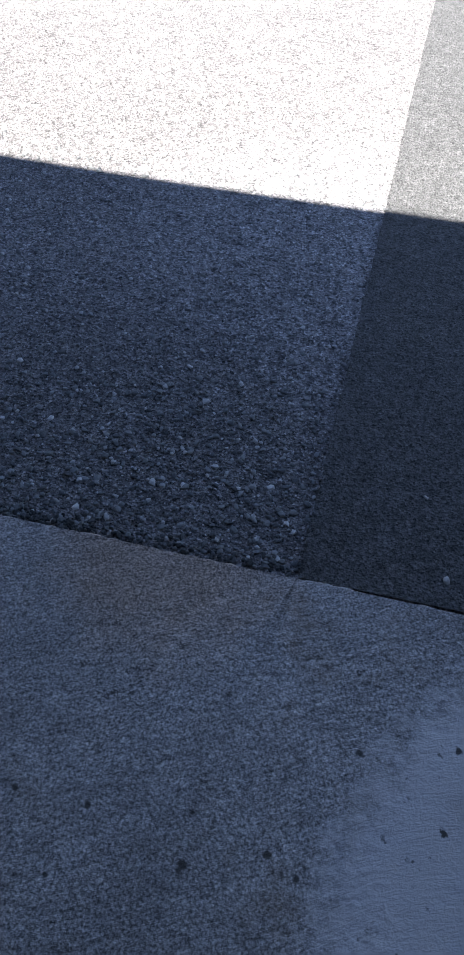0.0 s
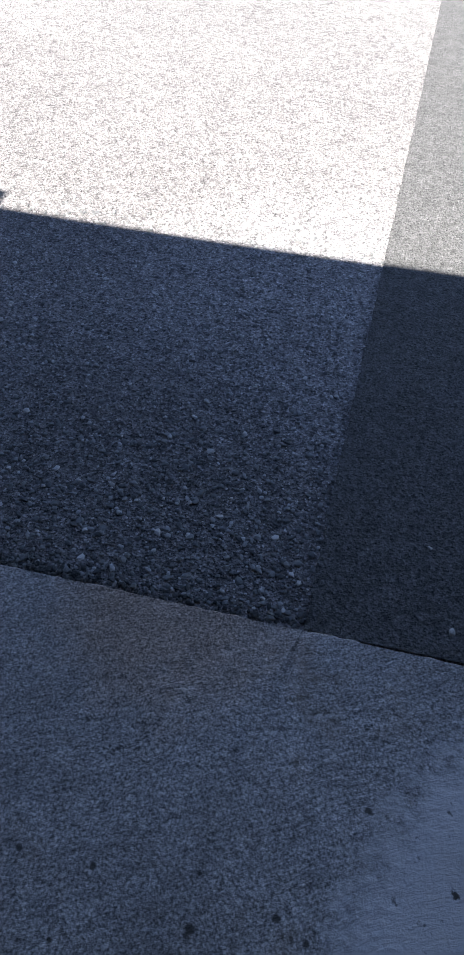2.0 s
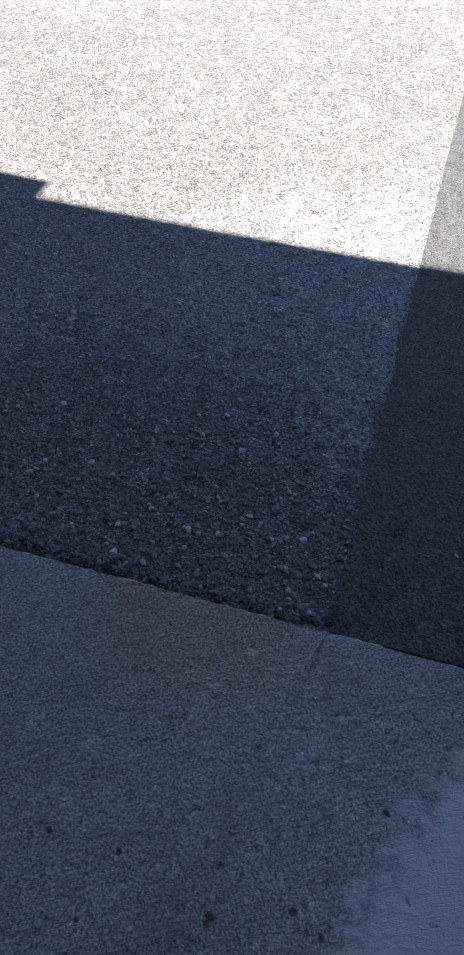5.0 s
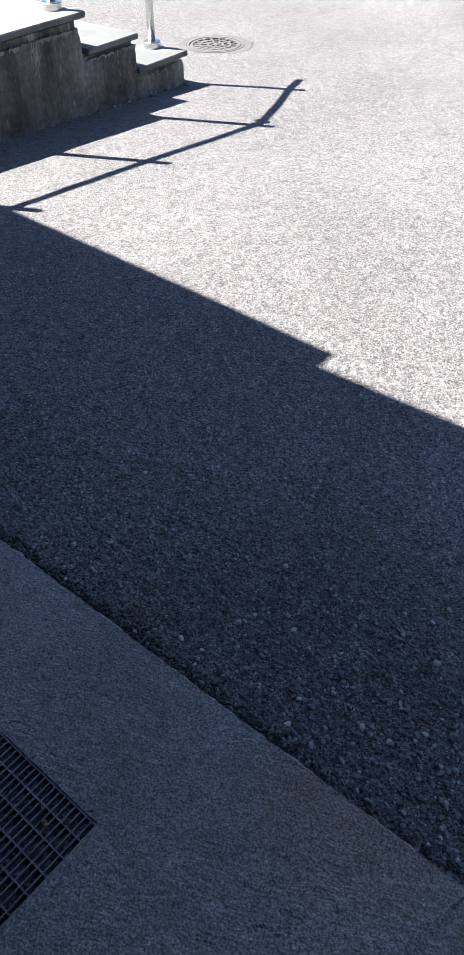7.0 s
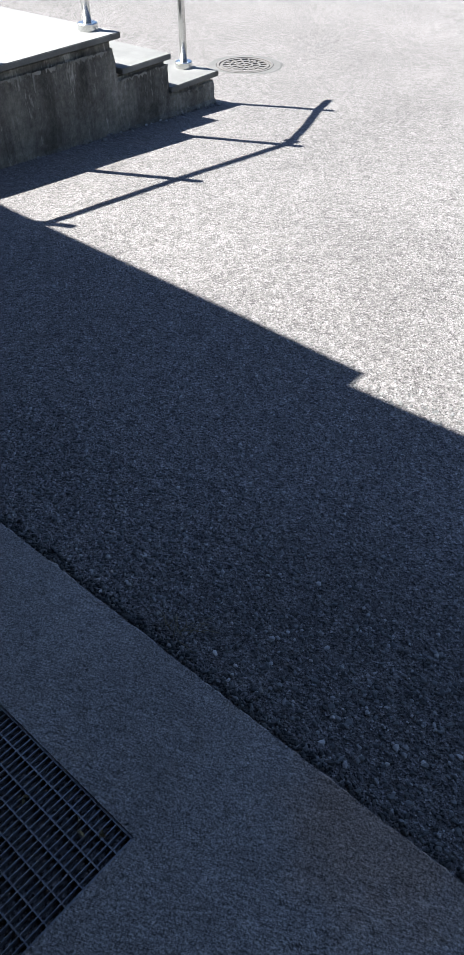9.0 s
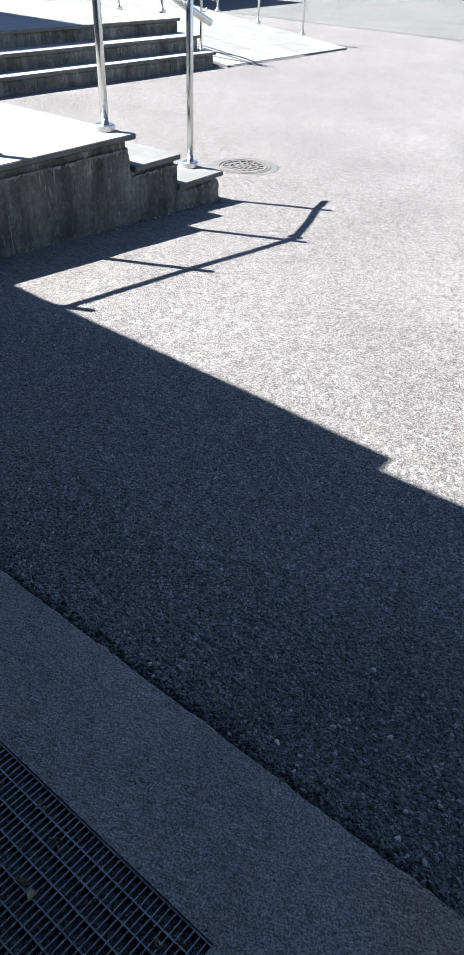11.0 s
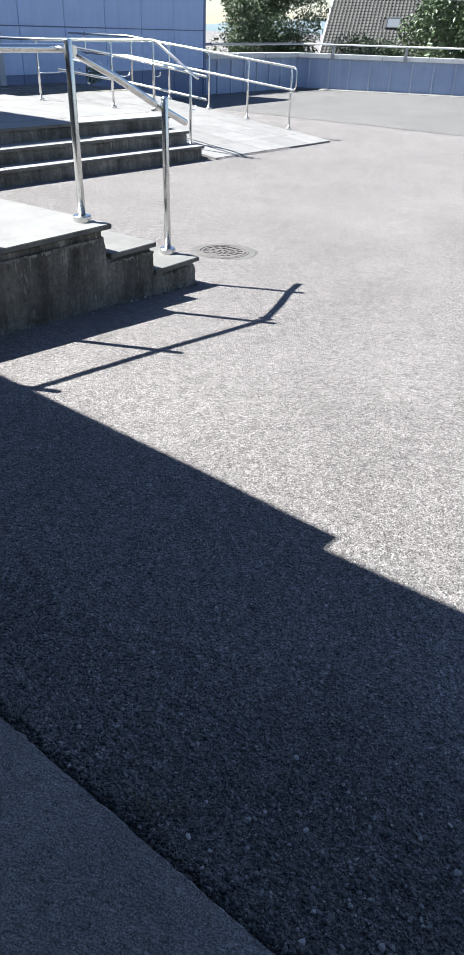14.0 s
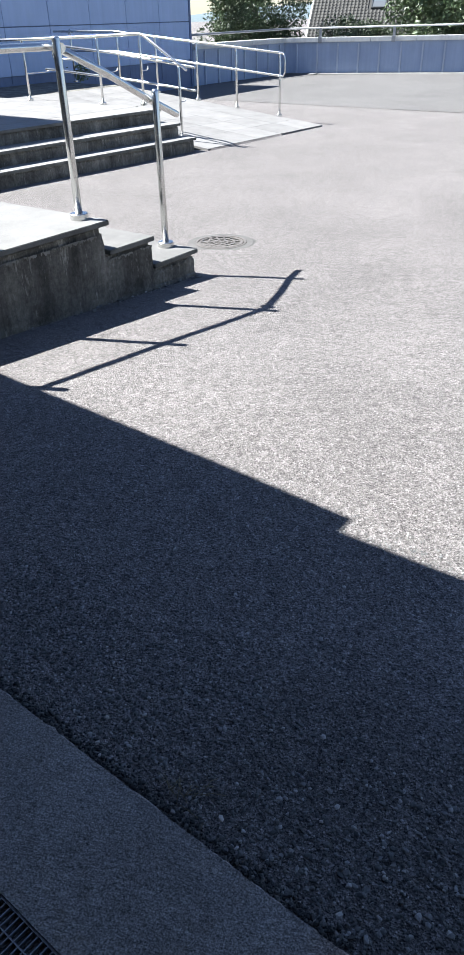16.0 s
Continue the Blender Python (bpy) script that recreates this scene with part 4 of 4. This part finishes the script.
bm = bmesh.new()
q = [bm.verts.new(roof_at(u, s, o)) for o in (-0.12, -0.01) for u, s in ((0, 0), (15, 0), (15, 13.2), (0, 13.2))]
for f in ((3, 2, 1, 0), (4, 5, 6, 7), (0, 1, 5, 4), (1, 2, 6, 5), (2, 3, 7, 6), (3, 0, 4, 7)):
    bm.faces.new([q[i] for i in f])
part("roof", bm, ROOF_TILE, house)
part("wall", boxed((0.3, 0.4, -5), (14.7, 18.0, -0.8)), RENDER_WALL, house)
bm = bmesh.new()
q = [bm.verts.new(roof_at(u, s, o)) for o in (-0.2, 0.09) for u, s in ((-0.12, -0.05), (-0.02, -0.05), (-0.02, 13.2), (-0.12, 13.2))]
for f in ((3, 2, 1, 0), (4, 5, 6, 7), (0, 1, 5, 4), (1, 2, 6, 5), (2, 3, 7, 6), (3, 0, 4, 7)):
    bm.faces.new([q[i] for i in f])
part("barge_board", bm, WHITE, house, "pale barge board")


def tile_mesh():
    """One pantile: a roll and a trough, lapped over the row below."""
    bm = bmesh.new()
    prof = [(0.0, 0.045), (0.04, 0.07), (0.09, 0.065), (0.14, 0.03), (0.2, 0.012), (0.26, 0.015), (0.3, 0.045)]
    lo = [bm.verts.new(roof_at(x, -0.02, z + 0.03)) for x, z in prof]
    hi = [bm.verts.new(roof_at(x, 0.36, z - 0.005)) for x, z in prof]
    un = [bm.verts.new(roof_at(x, -0.02, 0.0)) for x, z in prof]
    for k in range(len(prof) - 1):
        bm.faces.new((lo[k], lo[k + 1], hi[k + 1], hi[k]))
        bm.faces.new((un[k], un[k + 1], lo[k + 1], lo[k]))
    for v in bm.verts:
        v.co.z -= E0
    me = bpy.data.meshes.new("tile")
    bm.to_mesh(me)
    bm.free()
    return me


tm = tile_mesh()
tile_mat = paint("pantile", (0.04, 0.038, 0.036), (0.07, 0.066, 0.061), 0.8, 0.3)
tm.materials.append(tile_mat)
SKY = ((4.75, 5.6), (4.65, 9.9))                       # roof windows: along the eave, up the slope


def covered(u, s):
    return any(a - 0.28 < u < a + 1.25 and b - 0.33 < s < b + 1.2 for a, b in SKY)


rest_v, rest_f = [], []
tv = [tuple(v.co) for v in tm.vertices]
tf = [tuple(p.vertices) for p in tm.polygons]
for i in range(50):
    for j in range(38):
        u, s = 0.3 * i, 0.34 * j
        if covered(u, s):
            continue
        x, y, z = roof_at(u, s)
        if i < 19 and 13 <= j < 29:
            ob = new("tile", tm)
            ob.parent = house
            ob.location = (x, y, z)
        else:
            k = len(rest_v)
            rest_v += [(a + x, b + y, c + z) for a, b, c in tv]
            rest_f += [tuple(k + n for n in f) for f in tf]
tagged(part("tiles_beyond", (rest_v, rest_f), tile_mat, house, "rest of the roof tiles"), kind="stuff")
for a, b in SKY:
    bm = bmesh.new()
    for (u0, u1, s0, s1) in ((a, a + 1.2, b, b + 0.1), (a, a + 1.2, b + 1.1, b + 1.2), (a, a + 0.1, b + 0.1, b + 1.1), (a + 1.1, a + 1.2, b + 0.1, b + 1.1)):
        q = [bm.verts.new(roof_at(u, s, o)) for o in (0.0, 0.13) for u, s in ((u0, s0), (u1, s0), (u1, s1), (u0, s1))]
        for f in ((3, 2, 1, 0), (4, 5, 6, 7), (0, 1, 5, 4), (1, 2, 6, 5), (2, 3, 7, 6), (3, 0, 4, 7)):
            bm.faces.new([q[i] for i in f])
    w = part("roof_window", bm, GREY_METAL, house, "roof window with a dark frame")
    bm = bmesh.new()
    bm.faces.new([bm.verts.new(roof_at(u, s, 0.09)) for u, s in ((a + 0.08, b + 0.08), (a + 1.12, b + 0.08), (a + 1.12, b + 1.12), (a + 0.08, b + 1.12))])
    part("pane", bm, GLASS, w)

# ---- cables and distance ----
for z0, z1 in ((2.2, 2.3), (2.62, 2.42), (2.75, 2.6)):
    c = thing("overhead_cable", "thin pale grey overhead cable", "cable", (0, 0, 0), group="overhead cables")
    pts = [(-26 + 30 * i / 12, 17.3 + 21.6 * i / 12, z0 + (z1 - z0) * i / 12 + 0.5 * (i / 12 - 0.3) ** 2) for i in range(13)]
    part("wire", tubed(pts, 0.011, 6), CABLE, c)
bm = bmesh.new()
prev = None
for i in range(41):
    a = radians(60 + 120 * i / 40)
    h = 9 + 7 * noise.noise((i * 0.23, 0, 5)) + 2 * noise.noise((i * 0.9, 0, 1))
    ring = [bm.verts.new((r * math.cos(a), r * math.sin(a), z)) for r, z in ((560, -8), (600, h * 0.7), (660, h))]
    if prev:
        for k in range(2):
            bm.faces.new((prev[k], prev[k + 1], ring[k + 1], ring[k]))
    prev = ring
tagged(part("backdrop", bm, HILL, smooth=True), "hazy wooded hillside far away", "hillside", kind="structure")

# ---- loose bits on the ground ----
peb = []
for k in range(5):
    v, f = rocks([(0, 0, 0)], [1.0], 60 + k, 0.55)
    me = bpy.data.meshes.new("pebble")
    me.from_pydata(v, [], f)
    me.materials.append(PEBBLE)
    peb.append(me)
rng = np.random.default_rng(8)
spots = [(0.182, 0.202, 0.0055), (0.0, -0.112, 0.0045), (-0.131, -0.176, 0.004), (-0.259, 0.09, 0.006), (-0.471, 0.506, 0.005), (-0.262, 0.456, 0.0075), (-0.992, 0.094, 0.009),
         (-0.508, 0.239, 0.008), (-0.43, 0.2, 0.006), (-0.34, 0.15, 0.006), (-0.46, 0.78, 0.006), (-0.34, 0.89, 0.005), (0.22, 0.05, 0.008), (-0.24, 0.68, 0.005)]
for _ in range(150):
    y = rng.random() ** 1.5 * 1.7 + 0.02
    spots.append((rng.uniform(-2.6, -0.02), y, rng.uniform(0.0028, 0.0062)))
for x, y, s in spots:
    ob = new("pebble", peb[rng.integers(5)])
    base = surface(x, y) - 0.014 if y > 0 and x < 0 else (surface(x, y) - 0.009 if y > 0 else slope(x, y))
    ob.matrix_world = pose(x, y, base + s * 0.3, 0, 0, rng.uniform(0, 360)) @ Matrix.Diagonal((s, s, s, 1))
    tagged(ob, "small pale angular pebble lying on the paving", "pebble", "loose pebbles")

tuft = thing("dry_grass", "wisp of dry grass in the joint beside the concrete", "grass", (-0.72, 0.03, surface(-0.72, 0.03) - 0.012))
r = np.random.default_rng(12)
for _ in range(16):
    a, l, h = r.uniform(0, math.pi), r.uniform(0.02, 0.07), r.uniform(0.004, 0.02)
    x, y = r.normal(0, 0.02), abs(r.normal(0.01, 0.015))
    part("blade", tubed([(x, y, 0.003), (x + l * 0.5 * math.cos(a), y + l * 0.5 * math.sin(a), h), (x + l * math.cos(a), y + l * math.sin(a) * 0.8, 0.004)], 0.0006, 5), LEAF_DRY, tuft)
for x, y in ((-0.545, -0.31), (-0.575, -0.33), (-0.77, -0.41), (-0.68, -0.36), (-0.8, -0.335), (-0.87, -0.325)):
    d = thing("dry_leaf", "withered leaf scrap lying on the steel grating", "leaf", (x, y, mz(x, y) + 0.001), group="leaf scraps")
    part("blade", leaves([(r.normal(0, 0.004), r.normal(0, 0.004), 0.001 * k) for k in range(3)], 0.022, int(1000 * abs(x)), 0.0), LEAF_DRY, d)

# ---- rubble and crack ----
rng = np.random.default_rng(17)
pts, sz = [], []
for _ in range(420):
    y = rng.uniform(0.9, 3.3)
    x = SX + 0.005 + abs(rng.normal(0, 0.035))
    s = 0.004 + 0.016 * rng.random() ** 4
    pts.append((x, y, surface(x, y) - 0.014 + s * 0.2)), sz.append(s)
tagged(part("rubble", rocks(pts, sz, 4), GRAVEL), "crumbled mortar and grit along the foot of the stairs", "rubble", kind="stuff")
bm = bmesh.new()
prev = None
for i in range(60):
    f = i / 59
    x, y = -3.98 - 0.22 * f + 0.05 * noise.noise((i * 0.35, 2, 0)), 4.5 + 3.6 * f
    w = 0.0025 + 0.005 * noise.noise((i * 0.5, 8, 0))
    pair = [bm.verts.new((x - w, y, surface(x - w, y) - 0.009)), bm.verts.new((x + w, y, surface(x + w, y) - 0.009))]
    if prev and w > 0.0 and prev[2] > 0.0:
        bm.faces.new((prev[0], prev[1], pair[1], pair[0]))
    prev = (*pair, w)
tagged(part("ground_crack", bm, CRACK), "irregular dark crack in the asphalt running from the drain", "crack", kind="structure")
bm = bmesh.new()
prev = None
for i in range(16):
    f = i / 15
    x, y, w = -7.46 + 0.56 * f, 10.86 - 0.13 * f + 0.012 * noise.noise((i * 0.6, 5, 0)), 0.012 - 0.007 * f
    pair = [bm.verts.new((x, y + k * w, surface(x, y) - 0.009)) for k in (-1, 1)]
    if prev:
        bm.faces.new((prev[0], pair[0], pair[1], prev[1]))
    prev = pair
tagged(part("ground_crack", bm, CRACK), "short dark gap in the asphalt at the ramp corner", "crack", kind="structure")
bm = bmesh.new()
for i in range(70):
    k = 0.1 + i * 0.42
    q = [m2 @ Vector((k + a, b, 0)) for a, b in ((0, -0.24 - 0.05 * noise.noise((i, 0, 0))), (0.42, -0.24 - 0.05 * noise.noise((i + 1, 0, 0))), (0.42, -0.002), (0, -0.002))]
    bm.faces.new([bm.verts.new((v.x, v.y, surface(v.x, v.y) + (0.03 if n > 1 else 0.0))) for n, v in enumerate(q)])
tagged(part("gravel_strip", bm, GRAVEL_PALE), "strip of pale grit along the foot of the parapet", "gravel", kind="structure")
